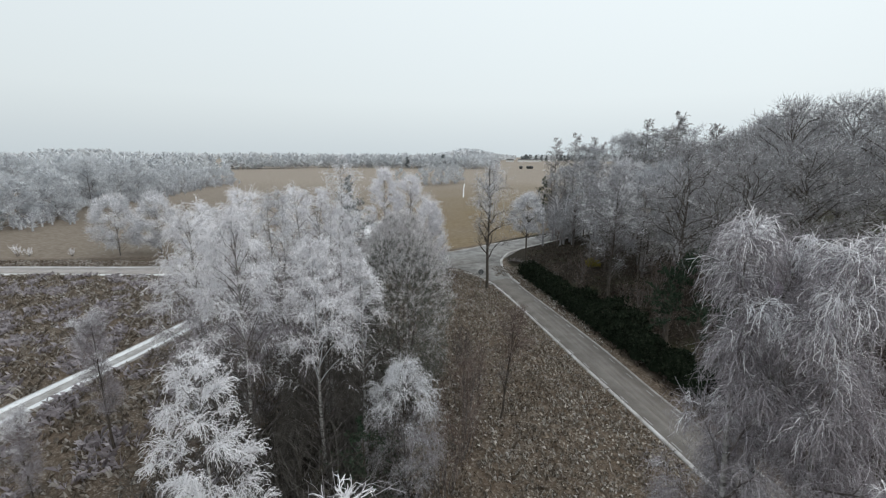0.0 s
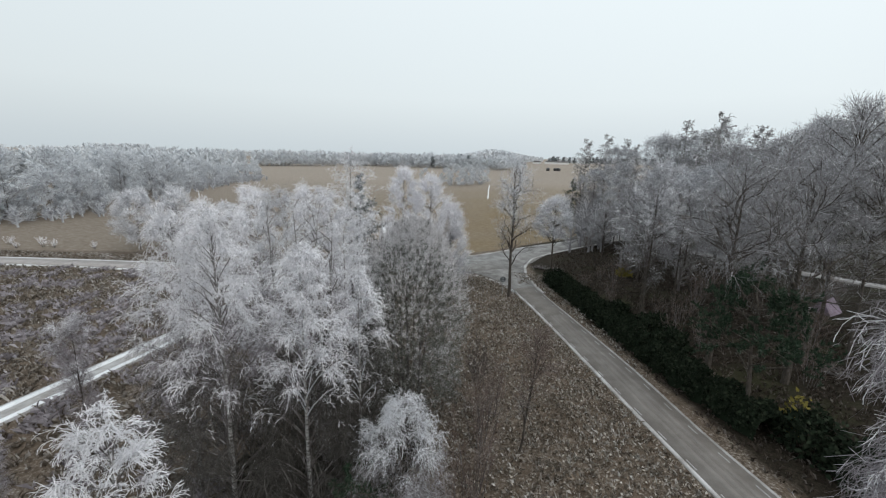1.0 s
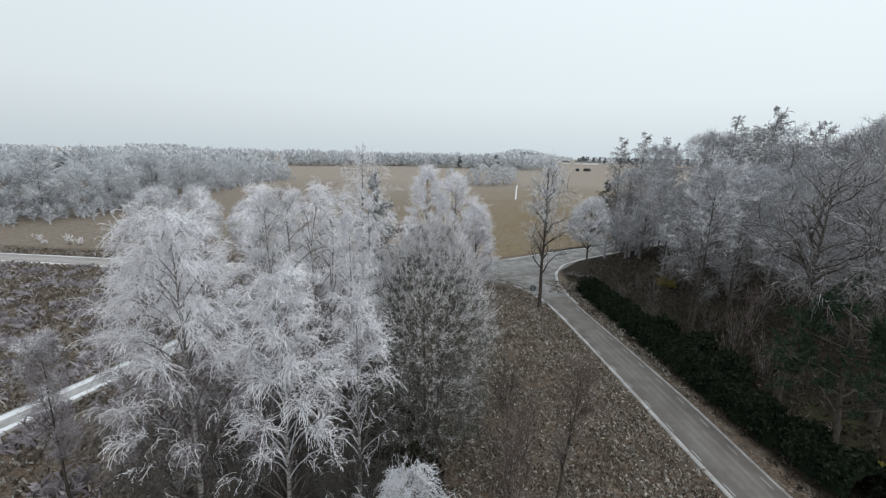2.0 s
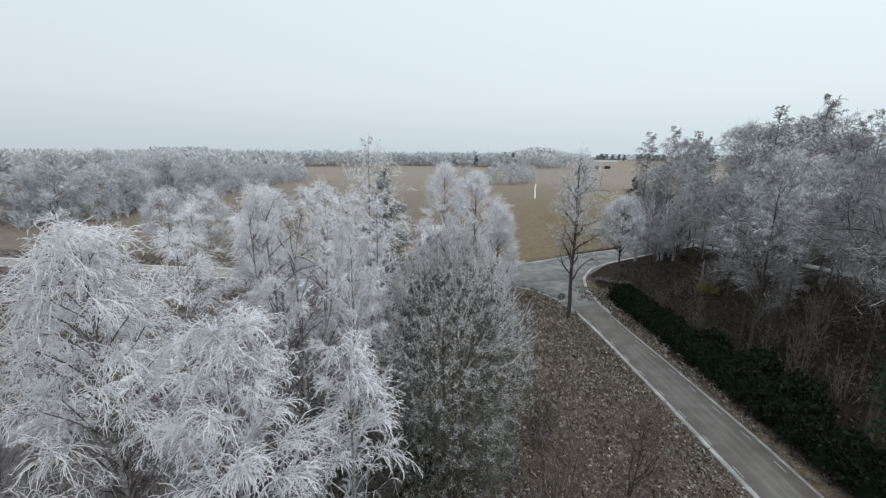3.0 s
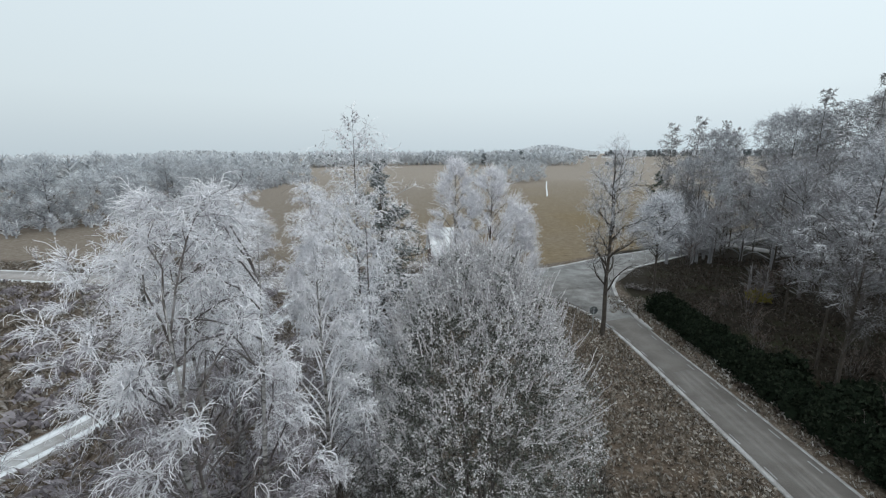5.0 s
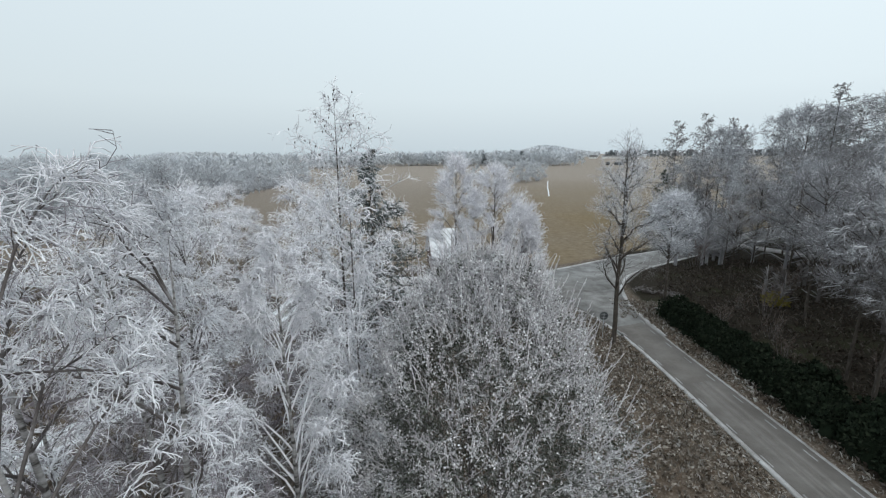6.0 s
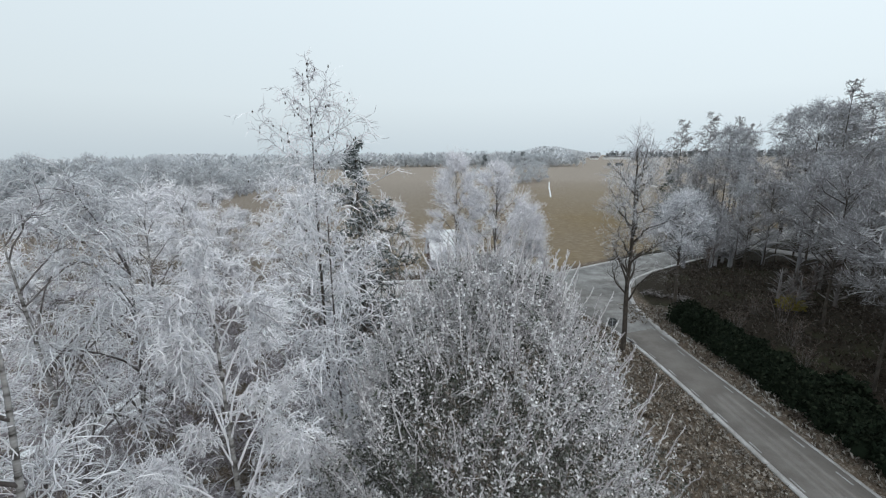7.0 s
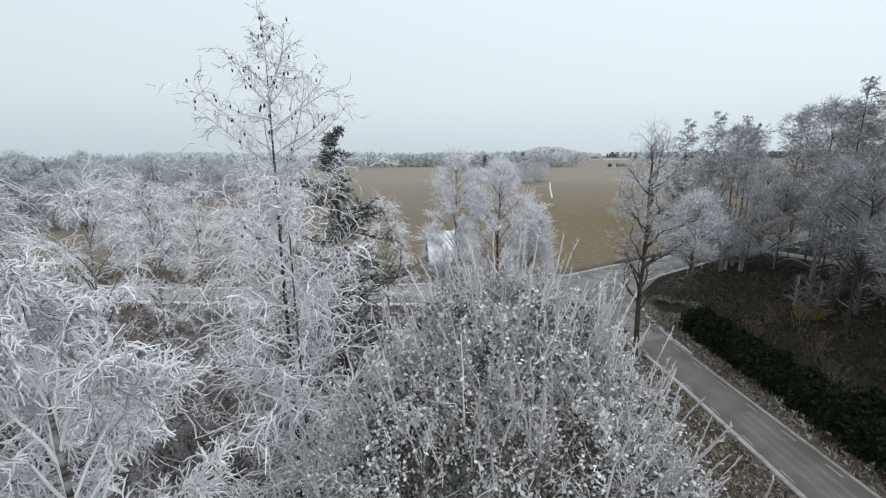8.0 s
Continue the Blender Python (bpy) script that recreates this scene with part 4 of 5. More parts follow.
# ---- the near birches, from the start of the flight on ----
birch(6.72, 5.85, 18.65, 2.35, 11, "weeping birch clump, twigs grey-violet with white rime on top", 0.93, 4, 0.0072, 0.36, 1.2, limbs=92, n=(9, 9, 5), sl=0.6, sp=0.35, solid=3.5, haze=9, hl=0.9, gap=0.7, grey=M_VIOLET, ang=0.5, htw=0.75, fall=1.6, hfall=2.4, jit=0.2, side=0.22)
cascade_birch(-8.0, 8.6, 14.8, 2.1, 13, "slender birch in thick white rime", 62, 44, 0.65, 0.0082, 0.2, 0.36, -1, 5, 0.36, solid=0.8, fall=0.6, haze=8, grey=M_FROST_MID)
birch(-2.2, 2.8, 14.8, 1.0, 14, "small birch top in white rime", 0.65, 1, 0.010, 0.5, limbs=14, n=(5, 6, 5), sl=0.35, solid=1.5, lift=0.8)
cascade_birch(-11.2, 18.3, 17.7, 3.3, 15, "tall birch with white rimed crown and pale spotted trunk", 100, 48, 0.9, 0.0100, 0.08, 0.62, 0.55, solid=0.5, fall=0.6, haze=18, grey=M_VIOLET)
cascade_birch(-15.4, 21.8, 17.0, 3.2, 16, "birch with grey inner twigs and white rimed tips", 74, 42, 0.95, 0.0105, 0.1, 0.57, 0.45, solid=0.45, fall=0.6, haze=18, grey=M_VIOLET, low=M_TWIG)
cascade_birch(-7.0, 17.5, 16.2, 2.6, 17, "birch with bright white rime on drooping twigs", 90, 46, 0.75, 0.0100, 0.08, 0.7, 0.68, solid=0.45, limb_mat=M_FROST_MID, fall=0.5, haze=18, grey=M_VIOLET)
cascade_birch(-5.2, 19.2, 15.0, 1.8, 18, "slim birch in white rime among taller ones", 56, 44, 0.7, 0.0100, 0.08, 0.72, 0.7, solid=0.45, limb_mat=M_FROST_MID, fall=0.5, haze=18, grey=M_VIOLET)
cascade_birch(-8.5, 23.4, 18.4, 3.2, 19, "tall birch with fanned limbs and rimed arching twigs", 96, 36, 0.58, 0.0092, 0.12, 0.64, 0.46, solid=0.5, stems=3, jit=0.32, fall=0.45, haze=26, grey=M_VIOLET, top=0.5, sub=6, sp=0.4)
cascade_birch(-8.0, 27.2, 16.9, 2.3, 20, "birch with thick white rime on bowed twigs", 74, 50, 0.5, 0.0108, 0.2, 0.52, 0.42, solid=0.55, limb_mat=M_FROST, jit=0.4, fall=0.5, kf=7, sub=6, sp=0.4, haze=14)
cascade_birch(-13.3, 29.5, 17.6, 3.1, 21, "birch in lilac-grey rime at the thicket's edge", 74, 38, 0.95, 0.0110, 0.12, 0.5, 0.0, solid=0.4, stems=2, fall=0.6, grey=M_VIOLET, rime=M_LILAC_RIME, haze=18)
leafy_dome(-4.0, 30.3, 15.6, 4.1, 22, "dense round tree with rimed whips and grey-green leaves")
cascade_birch(-2.6, 16.0, 10.5, 2.3, 23, "low weeping tree with fine rimed hanging twigs", 60, 48, 0.8, 0.0065, 0.42, 0.66, 0.0, 4, 0.3, solid=0.3, fall=0.75, haze=14, grey=M_FROST_GREY, name="weeping_tree", group="weeping trees", rime=M_LILAC_RIME, bark=M_BARK)
larch(-9.1, 32.7, 19.7, 5.4, 24, "tall slender larch with cones and thin rime", 0.0095, (16, 4), 0.2, M_LILAC_RIME, 340, whorl=130, frost=0.6, curl=0.3, power=0.62, cap=2.4, limb_r=0.027, twl=0.55, sides=4, jit=0.3, girth=0.0055, up=0.3, limb_mat=M_FROST_MID)
larch(-8.4, 32.0, 17.0, 3.0, 25, "pendulous larch hung with curled rimed twigs", 0.018, (13, 2), 0.1, M_LILAC_RIME, 0, curl=0.6, frost=0.85, twl=1.5, whorl=90, power=0.5, sides=4, solid=True, limb_mat=M_FROST, jit=0.45, girth=0.004, part_len=0.42, trunk_mat=M_LIMB)
conifer(-9.1, 36.2, 18.3, 2.6, 26, "dark green spruce with a dusting of rime", M_NEEDLE_FROST, 150, 12, 0.15, slope=2.6)
conifer(-4.4, 14.9, 8.2, 1.8, 27, "young dark green spruce under the birches", M_NEEDLE, 44, 7)
mid_birch = cascade_birch(-18.0, 36.0, 16.6, 3.2, 32, "birch in grey and white rime in the grove", 46, 42, 1.0, 0.015, 0.15, 0.48, 0.0, 3, 0.4, solid=0.0, kf=4, group="birches in the grove", grey=M_VIOLET, rime=M_FROST, fall=0.7, haze=12)
for k, (x, y, s) in enumerate([(-22.5, 35.5, 0.95), (-22.0, 42.5, 0.98), (-16.5, 44.0, 1.0), (-26.0, 50.5, 0.95), (-13.0, 39.5, 0.98), (-20.0, 52.0, 0.92), (-12.0, 50.0, 0.88), (-18.5, 29.5, 0.9)]):
    copy_thing(mid_birch, pose(x, y, 0, 0, 0, 67 * k + 40) @ Matrix.Scale(s, 4))
birch(-23.1, 23.1, 9.8, 1.8, 28, "pale lilac-grey young birch beside the track", 0.95, 1, 0.006, 0.2, 0.7, M_BARK, "sapling", 34, "saplings by the track", M_VIOLET, sl=0.5, n=(7, 8, 5), gap=0.9, lift=0.7, haze=6, hl=0.5, rime=M_LILAC_RIME)
birch(-24.0, 18.3, 5.8, 1.6, 29, "pale lilac-grey young birch in brown grass", 0.95, 1, 0.006, 0.12, 0.6, M_BARK, "sapling", 24, "saplings by the track", M_VIOLET, sl=0.45, n=(6, 8, 5), gap=0.9, lift=0.8, haze=5, hl=0.45, rime=M_LILAC_RIME)
broadleaf(3.9, 26.6, 9.6, 1.7, 30, "slim bare roadside sapling with brown twigs", 0.008, 20, (7, 5, 5), 0.2, M_TWIG_BROWN, M_BARK, "sapling", 0.09, "", "sapling", 0.5)
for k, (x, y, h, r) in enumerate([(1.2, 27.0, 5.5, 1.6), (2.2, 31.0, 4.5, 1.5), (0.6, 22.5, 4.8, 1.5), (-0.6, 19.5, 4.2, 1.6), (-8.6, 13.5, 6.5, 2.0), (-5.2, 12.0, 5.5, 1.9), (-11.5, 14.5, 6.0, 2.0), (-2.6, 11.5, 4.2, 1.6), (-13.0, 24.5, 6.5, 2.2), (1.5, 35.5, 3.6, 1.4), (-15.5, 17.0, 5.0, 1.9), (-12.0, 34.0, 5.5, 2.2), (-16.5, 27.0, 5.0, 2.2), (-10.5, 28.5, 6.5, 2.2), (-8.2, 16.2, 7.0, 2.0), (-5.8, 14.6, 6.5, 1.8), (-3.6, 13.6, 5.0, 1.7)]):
    thicket(x, y, h, r, 40 + k, "leafless brown undergrowth shrub", M_TWIG_BROWN if k < 4 else M_SHADE_TWIG, 12, 0.011, "shrub", "shrub", "undergrowth below the birches", 0.8)

# extra shrubs, their twigs darkened to deepen the shade below the birches
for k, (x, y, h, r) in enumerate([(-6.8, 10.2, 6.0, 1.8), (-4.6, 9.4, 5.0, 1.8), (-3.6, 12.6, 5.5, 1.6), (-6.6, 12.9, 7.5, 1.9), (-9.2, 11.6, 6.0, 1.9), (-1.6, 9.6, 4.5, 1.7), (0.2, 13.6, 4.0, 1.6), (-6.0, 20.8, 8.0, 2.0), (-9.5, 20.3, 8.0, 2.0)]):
    thicket(x, y, h, r, 300 + k, "dense dark leafless shrub below the birches", M_SHADE_TWIG, 8, 0.012, "shrub", "shrub", "undergrowth below the birches", 1.15)

# ---- the junction ----
broadleaf(6.6, 59.4, 20.6, 3.7, 60, "tall roadside tree, dark crooked trunk and thin rimed top", 0.009, 26, (8, 7, 7), 0.24, M_FROST_MID, M_BARK, "roadside_tree", 0.24, "roadside trees", "tree", 0.9, wig=0.28, top=0.36, mat_limb=M_BARK)
billow_tree(15.0, 71.3, 14.3, 3.4, 61, "roadside tree with forked trunk and rimed leaves", "roadside_tree", "roadside trees", 30, 200, 0.02, 1.3, M_FROST_MID, 0.3, 0.46, 0.014, 5)
for k, (x, y, h, r) in enumerate([(-5.2, 63.5, 16.6, 4.3), (-9.6, 66.5, 17.8, 3.4), (-2.2, 65.5, 12.4, 2.8)]):
    cascade_birch(x, y, h, r * 1.18, 70 + k, "rounded alder clothed in pale blue-grey rime", 76, 64, 1.25, 0.02, 0.12, 0.22, -1.0, 3, 0.45, 0.2, 0.16, 6, 0.0, 1, "alder_tree", "alders by the junction", M_FROST, M_FROST_MID, None, M_BARK, kf=4, up=0.55)

# round road sign seen from behind
sign = root("road_sign", 5.75, 60.2, 0, "round road sign on a steel post, grey back turned", "road sign", rz=8)
sp = np.array([[[0, 0, -0.1], [0, 0, 1.2], [0, 0, 2.62], [0, 0, 2.66]]], dtype=float)
part_np("post", [tubes(sp, np.array([[0.035, 0.035, 0.035, 0.0]]), 8)], M_STEEL, sign)
bm = bmesh.new()
bmesh.ops.create_cone(bm, cap_ends=True, segments=32, radius1=0.42, radius2=0.42, depth=0.03, matrix=pose(0, 0.055, 2.3, 90, 0, 0))
bmesh.ops.bevel(bm, geom=[e for e in bm.edges if len(e.link_faces) == 2 and e.calc_face_angle() > 1], offset=0.008, segments=1, affect="EDGES")
part("plate", bm, M_SIGN, sign, "dark grey back of a round plate")
for z in (2.12, 2.46):
    bm = bmesh.new()
    bmesh.ops.create_cube(bm, size=1, matrix=pose(0, 0.03, z) @ Matrix.Diagonal((0.5, 0.03, 0.035, 1)))
    part("bracket", bm, M_STEEL, sign)

# ---- the wood east of the side road ----


def hedge():
    rng = np.random.default_rng(80)
    c = smooth_line([(14.6, 67.5), (15.6, 62), (17.0, 54.5), (18.5, 46), (20.0, 38), (22.4, 29.5)], 60)
    ob = root("hedge", 0, 0, 0, "long dark evergreen hedge along the road", "hedge")
    n = 26000
    i = rng.random(n) * (len(c) - 1.001)
    k = i.astype(int)
    f = (i - k)[:, None]
    p = c[k] * (1 - f) + c[k + 1] * f
    t = unit(c[k + 1] - c[k])
    a = rng.random(n) * np.pi
    wide = 1.55 + 0.25 * np.sin(i * 1.9) + 0.15 * np.sin(i * 4.7 + 1)
    high = 1.85 + 0.3 * np.sin(i * 1.3 + 2) + 0.2 * np.sin(i * 3.1)
    rr = 0.9 + 0.18 * rng.random(n)
    nrm = np.stack([t[:, 1], -t[:, 0]], axis=1)
    xy = p + nrm * (np.cos(a) * wide * rr)[:, None]
    z = np.abs(np.sin(a)) ** 0.55 * high * rr
    crown(ob, "foliage", [flakes(rng, np.c_[xy, z], np.full(n, 0.26), 0.6)], M_SHRUBGREEN)
    m = 9
    ring = np.linspace(0, np.pi, m)
    ck = np.arange(len(c))
    T = unit(np.gradient(c, axis=0))
    N2 = np.stack([T[:, 1], -T[:, 0]], axis=1)
    W = 1.4 + 0.25 * np.sin(ck * 1.9) + 0.15 * np.sin(ck * 4.7 + 1)
    Hh = 1.7 + 0.3 * np.sin(ck * 1.3 + 2) + 0.2 * np.sin(ck * 3.1)
    xy = c[:, None] + N2[:, None] * (np.cos(ring)[None] * W[:, None])[..., None]
    z = np.sin(ring)[None] ** 0.55 * Hh[:, None] - 0.1
    V = np.concatenate([xy, z[..., None]], axis=-1).reshape(-1, 3)
    g = (np.arange(len(c) - 1)[:, None] * m + np.arange(m - 1)[None]).ravel()
    part_np("core", [(V, np.stack([g, g + 1, g + 1 + m, g + m], axis=1), np.empty((0, 3), int))], M_SHRUBGREEN, ob)


hedge()


def evergreen_bush(x, y, h, r, seed, label, m=None, n=1500):
    rng = np.random.default_rng(seed)
    ob = root("evergreen_bush", x, y, 0, label, "bush", "evergreen bushes in the wood")
    d = unit(rng.normal(0, 1, (n, 3)))
    d[:, 2] = np.abs(d[:, 2])
    lump = 1 + 0.18 * np.sin(d[:, 0] * 5 + seed) * np.cos(d[:, 1] * 6)
    P = d * np.array([r, r, h]) * (0.55 + 0.5 * rng.random((n, 1)) ** 0.5) * lump[:, None]
    crown(ob, "foliage", [flakes(rng, P, np.full(n, 0.36), 0.5)], m or M_SHRUBGREEN)
    a = rng.random(5) * 2 * np.pi
    S = np.stack([np.zeros((5, 3)) - [0, 0, 0.1], np.stack([0.3 * r * np.cos(a), 0.3 * r * np.sin(a), np.full(5, h * 0.5)], axis=1), np.stack([0.6 * r * np.cos(a), 0.6 * r * np.sin(a), np.full(5, h * 0.85)], axis=1)], axis=1)
    for i in range(5):
        part_np("stem", [tubes(S[i:i + 1], radii(1, 3, 0.05, 0.02), 5)], M_BARK, ob)


for k, (x, y, h, r) in enumerate([(24.6, 28.5, 2.8, 2.0), (25.5, 25.0, 2.8, 2.2), (19.6, 52.5, 2.0, 1.6), (22.0, 43.5, 2.3, 1.9), (20.8, 47.5, 2.2, 1.8), (22.9, 49.0, 1.8, 1.7)]):
    evergreen_bush(x, y, h, r, 90 + k, "dark evergreen bush in leaf litter")
evergreen_bush(27.9, 73.0, 1.3, 1.2, 96, "small bush with yellowed leaves", M_YELLOW, 700)
evergreen_bush(24.8, 30.4, 3.1, 0.9, 97, "shoots with yellow-green leaves", M_YELLOW, 160)

# dark bushes added to stand in for the gloom between the birch trunks
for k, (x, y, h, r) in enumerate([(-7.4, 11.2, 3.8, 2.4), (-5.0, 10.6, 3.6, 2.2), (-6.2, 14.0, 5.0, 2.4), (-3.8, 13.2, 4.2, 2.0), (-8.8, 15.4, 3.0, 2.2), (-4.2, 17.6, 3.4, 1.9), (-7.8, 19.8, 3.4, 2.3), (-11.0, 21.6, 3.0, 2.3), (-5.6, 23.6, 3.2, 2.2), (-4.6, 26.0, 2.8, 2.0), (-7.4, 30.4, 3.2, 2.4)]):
    evergreen_bush(x, y, h, r, 200 + k, "dark leafy tangle added under the birches", M_DARK_TANGLE, 1500)

pine(22.4, 32.2, 10.5, 4.2, 100, "crooked pine with dark green needle plates")
broadleaf(23.0, 38.6, 20.2, 5.6, 101, "large bare oak, crooked limbs in grey rime", 0.007, 20, (9, 7, 5), 0.4, M_WOOD, M_BARK, "oak_tree", 0.30, "oaks in the wood", "tree", 0.9, wig=0.3, top=0.06, mat_limb=M_BARK)
broadleaf(29.6, 37.8, 19.8, 5.6, 102, "large bare oak with forked trunk in grey rime", 0.007, 20, (9, 7, 5), 0.3, M_WOOD, M_BARK, "oak_tree", 0.34, "oaks in the wood", "tree", 0.8, wig=0.3, top=0.06, mat_limb=M_BARK)
birch(21.4, 49.8, 18.6, 4.2, 103, "birch with pale rimed crown among oaks", 0.72, 1, 0.014, 0.2, group="birches in the wood", bark=M_BARK, n=(7, 10, 5), sl=0.8, grey=M_WOOD, rime=M_LILAC_RIME, haze=5)
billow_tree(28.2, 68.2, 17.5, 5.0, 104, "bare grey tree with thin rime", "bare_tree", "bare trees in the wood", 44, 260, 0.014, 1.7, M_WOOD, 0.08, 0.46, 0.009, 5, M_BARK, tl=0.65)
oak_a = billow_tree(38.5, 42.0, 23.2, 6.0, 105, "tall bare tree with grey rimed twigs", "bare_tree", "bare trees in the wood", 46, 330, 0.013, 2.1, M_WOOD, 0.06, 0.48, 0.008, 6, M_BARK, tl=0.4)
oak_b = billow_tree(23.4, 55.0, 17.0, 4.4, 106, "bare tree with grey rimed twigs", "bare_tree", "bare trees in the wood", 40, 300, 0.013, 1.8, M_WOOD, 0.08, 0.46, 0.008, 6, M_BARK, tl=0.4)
oak_c = birch(29.0, 58.0, 17.5, 4.4, 107, "pale rimed birch inside the wood", 0.80, 1, 0.016, 0.42, group="birches in the wood", bark=M_BARK, limbs=24, n=(6, 8, 3), sl=1.1, sp=0.4, kf=4, haze=4, grey=M_WOOD, low=M_TWIG, gap=0.24, rime=M_FROST_MID)
wood = [(oak_a, 33.5, 46.0, 0.97), (oak_a, 44.0, 52.0, 1.0), (oak_a, 50.5, 44.0, 1.02), (oak_a, 57.0, 58.0, 1.05), (oak_a, 47.0, 66.0, 0.9), (oak_a, 62.0, 74.0, 1.0), (oak_a, 72.0, 62.0, 1.05),
        (oak_b, 34.9, 92.3, 0.85), (oak_b, 36.0, 62.0, 1.1), (oak_b, 38.2, 95.4, 0.8), (oak_b, 41.2, 93.2, 0.95), (oak_b, 43.5, 100.0, 0.9), (oak_b, 26.2, 80.4, 0.7), (oak_b, 48.0, 82.0, 1.15), (oak_b, 55.0, 92.0, 1.2), (oak_b, 36.8, 75.0, 1.05),
        (oak_c, 33.0, 80.0, 0.9), (oak_c, 41.0, 70.0, 1.05), (oak_c, 46.5, 104.0, 1.1), (oak_c, 52.0, 110.0, 1.1), (oak_c, 38.0, 119.0, 0.95), (oak_c, 33.5, 125.0, 0.8), (oak_c, 60.0, 104.0, 1.2), (oak_c, 68.0, 88.0, 1.2), (oak_a, 85.0, 80.0, 1.1), (oak_a, 78.0, 100.0, 1.1), (oak_c, 44.0, 128.0, 1.0), (oak_b, 31.5, 50.5, 1.05), (oak_b, 38.0, 54.0, 1.1), (oak_c, 35.5, 68.5, 1.0), (oak_b, 51.0, 74.0, 1.2), (oak_a, 40.0, 84.0, 0.85), (oak_c, 53.0, 121.0, 1.1), (oak_c, 62.0, 124.0, 1.15), (oak_c, 40.0, 134.0, 0.9), (oak_c, 29.5, 89.5, 0.72), (oak_c, 33.5, 95.0, 0.88), (oak_c, 36.0, 121.0, 0.9), (oak_c, 43.0, 121.0, 1.0), (oak_b, 37.0, 101.0, 0.95), (oak_c, 48.0, 131.0, 1.0)]
for k, (src, x, y, s) in enumerate(wood):
    copy_thing(src, pose(x, y, 0, 0, 0, 77 * k + 20) @ Matrix.Scale(s * (1.24 if x > 43 else 1.0), 4))
under = thicket(26.0, 45.0, 3.6, 1.9, 108, "brown leafless undergrowth in the wood", M_TWIG_BROWN, 12, 0.014, "shrub", "shrub", "undergrowth in the wood", 0.6)
for k in range(28):
    a, b = (k * 0.618) % 1.0, (k * 0.414 + 0.2) % 1.0
    copy_thing(under, pose(23.5 + 34 * a, 36 + 56 * b, 0, 0, 0, 50 * k) @ Matrix.Scale(0.7 + 0.5 * ((k * 0.73) % 1), 4))
for k, (x, y, s) in enumerate([(19.5, 44, 0.5), (18.2, 54, 0.55), (20.5, 58, 0.6), (16.8, 62, 0.5), (19.0, 66, 0.6), (22.0, 62.5, 0.7), (21.5, 34.5, 0.6), (23.0, 70.5, 0.6), (17.6, 48.5, 0.45), (25.5, 54.0, 0.7)]):
    copy_thing(under, pose(x, y, 0, 0, 0, 36 * k) @ Matrix.Scale(s, 4))
la = larch(44.7, 140.5, 27.4, 6.0, 110, "grey bare larch with level limbs and light rime", 0.05, (17, 4), 0.2, M_LARCH, 0, "larch_tree", 64, 0.35, "larches behind the wood", 0.12, 0.12, 1.2, 0.62, limb_mat=M_LARCH, up=-0.05, part_len=0.38)
for k, (x, y, s) in enumerate([(39.6, 144.5, 0.95), (50.5, 139, 0.95), (56.5, 146, 0.9), (63, 140, 0.98), (51.0, 104.8, 1.06), (54.0, 97.0, 1.1), (62.5, 96.0, 1.0), (71, 132, 1.0), (80, 124, 1.05), (60, 112, 0.98)]):
    copy_thing(la, pose(x, y, 0, 0, 0, 61 * k + 15) @ Matrix.Scale(s, 4))
conifer(32.0, 128.0, 13.5, 2.4, 112, "narrow dark spruce at the field's edge", M_NEEDLE, 44, 5, 0.4)

# brushwood by the roadside tree, and things half seen in the wood
def brush_pile(x, y, r, seed):
    rng = np.random.default_rng(seed)
    ob = root("brushwood_pile", x, y, 0, "heap of cut branches on brown grass", "brushwood", "brushwood")
    n = 46
    c = rng.normal(0, r * 0.4, (n, 3)) * [1, 1, 0]
    c[:, 2] = 0.06 + 0.45 * rng.random(n) * np.exp(-(c[:, 0] ** 2 + c[:, 1] ** 2) / r ** 2)
    d = unit(rng.normal(0, 1, (n, 3)) * [1, 1, 0.15]) * (0.4 + 0.6 * rng.random((n, 1)))
    P = np.stack([c - d, c - d * 0.3 + rng.normal(0, 0.04, (n, 3)), c + d * 0.4 + rng.normal(0, 0.04, (n, 3)), c + d], axis=1)
    P[..., 2] = np.maximum(P[..., 2], 0.0)
    crown(ob, "brushwood", [tubes(P, radii(n, 4, 0.05, 0.025), 5)], M_LIMB)


brush_pile(14.2, 76.0, 1.5, 120)
brush_pile(16.6, 74.6, 1.3, 121)
brush_pile(36.0, 40.0, 1.6, 122)
tent = root("ridge_tent", 49.5, 58.0, 0, "small lilac canvas ridge tent among trees", "tent", rz=30)
bm = bmesh.new()
vs = [bm.verts.new(v) for v in ((-1.7, -1.3, -0.05), (1.7, -1.3, -0.05), (1.7, 1.3, -0.05), (-1.7, 1.3, -0.05), (-1.5, 0, 2.0), (1.5, 0, 1.9))]
for f in ((0, 1, 5, 4), (2, 3, 4, 5), (1, 2, 5), (3, 0, 4), (3, 2, 1, 0)):
    bm.faces.new([vs[i] for i in f])
part("canvas", bm, M_LILAC, tent)


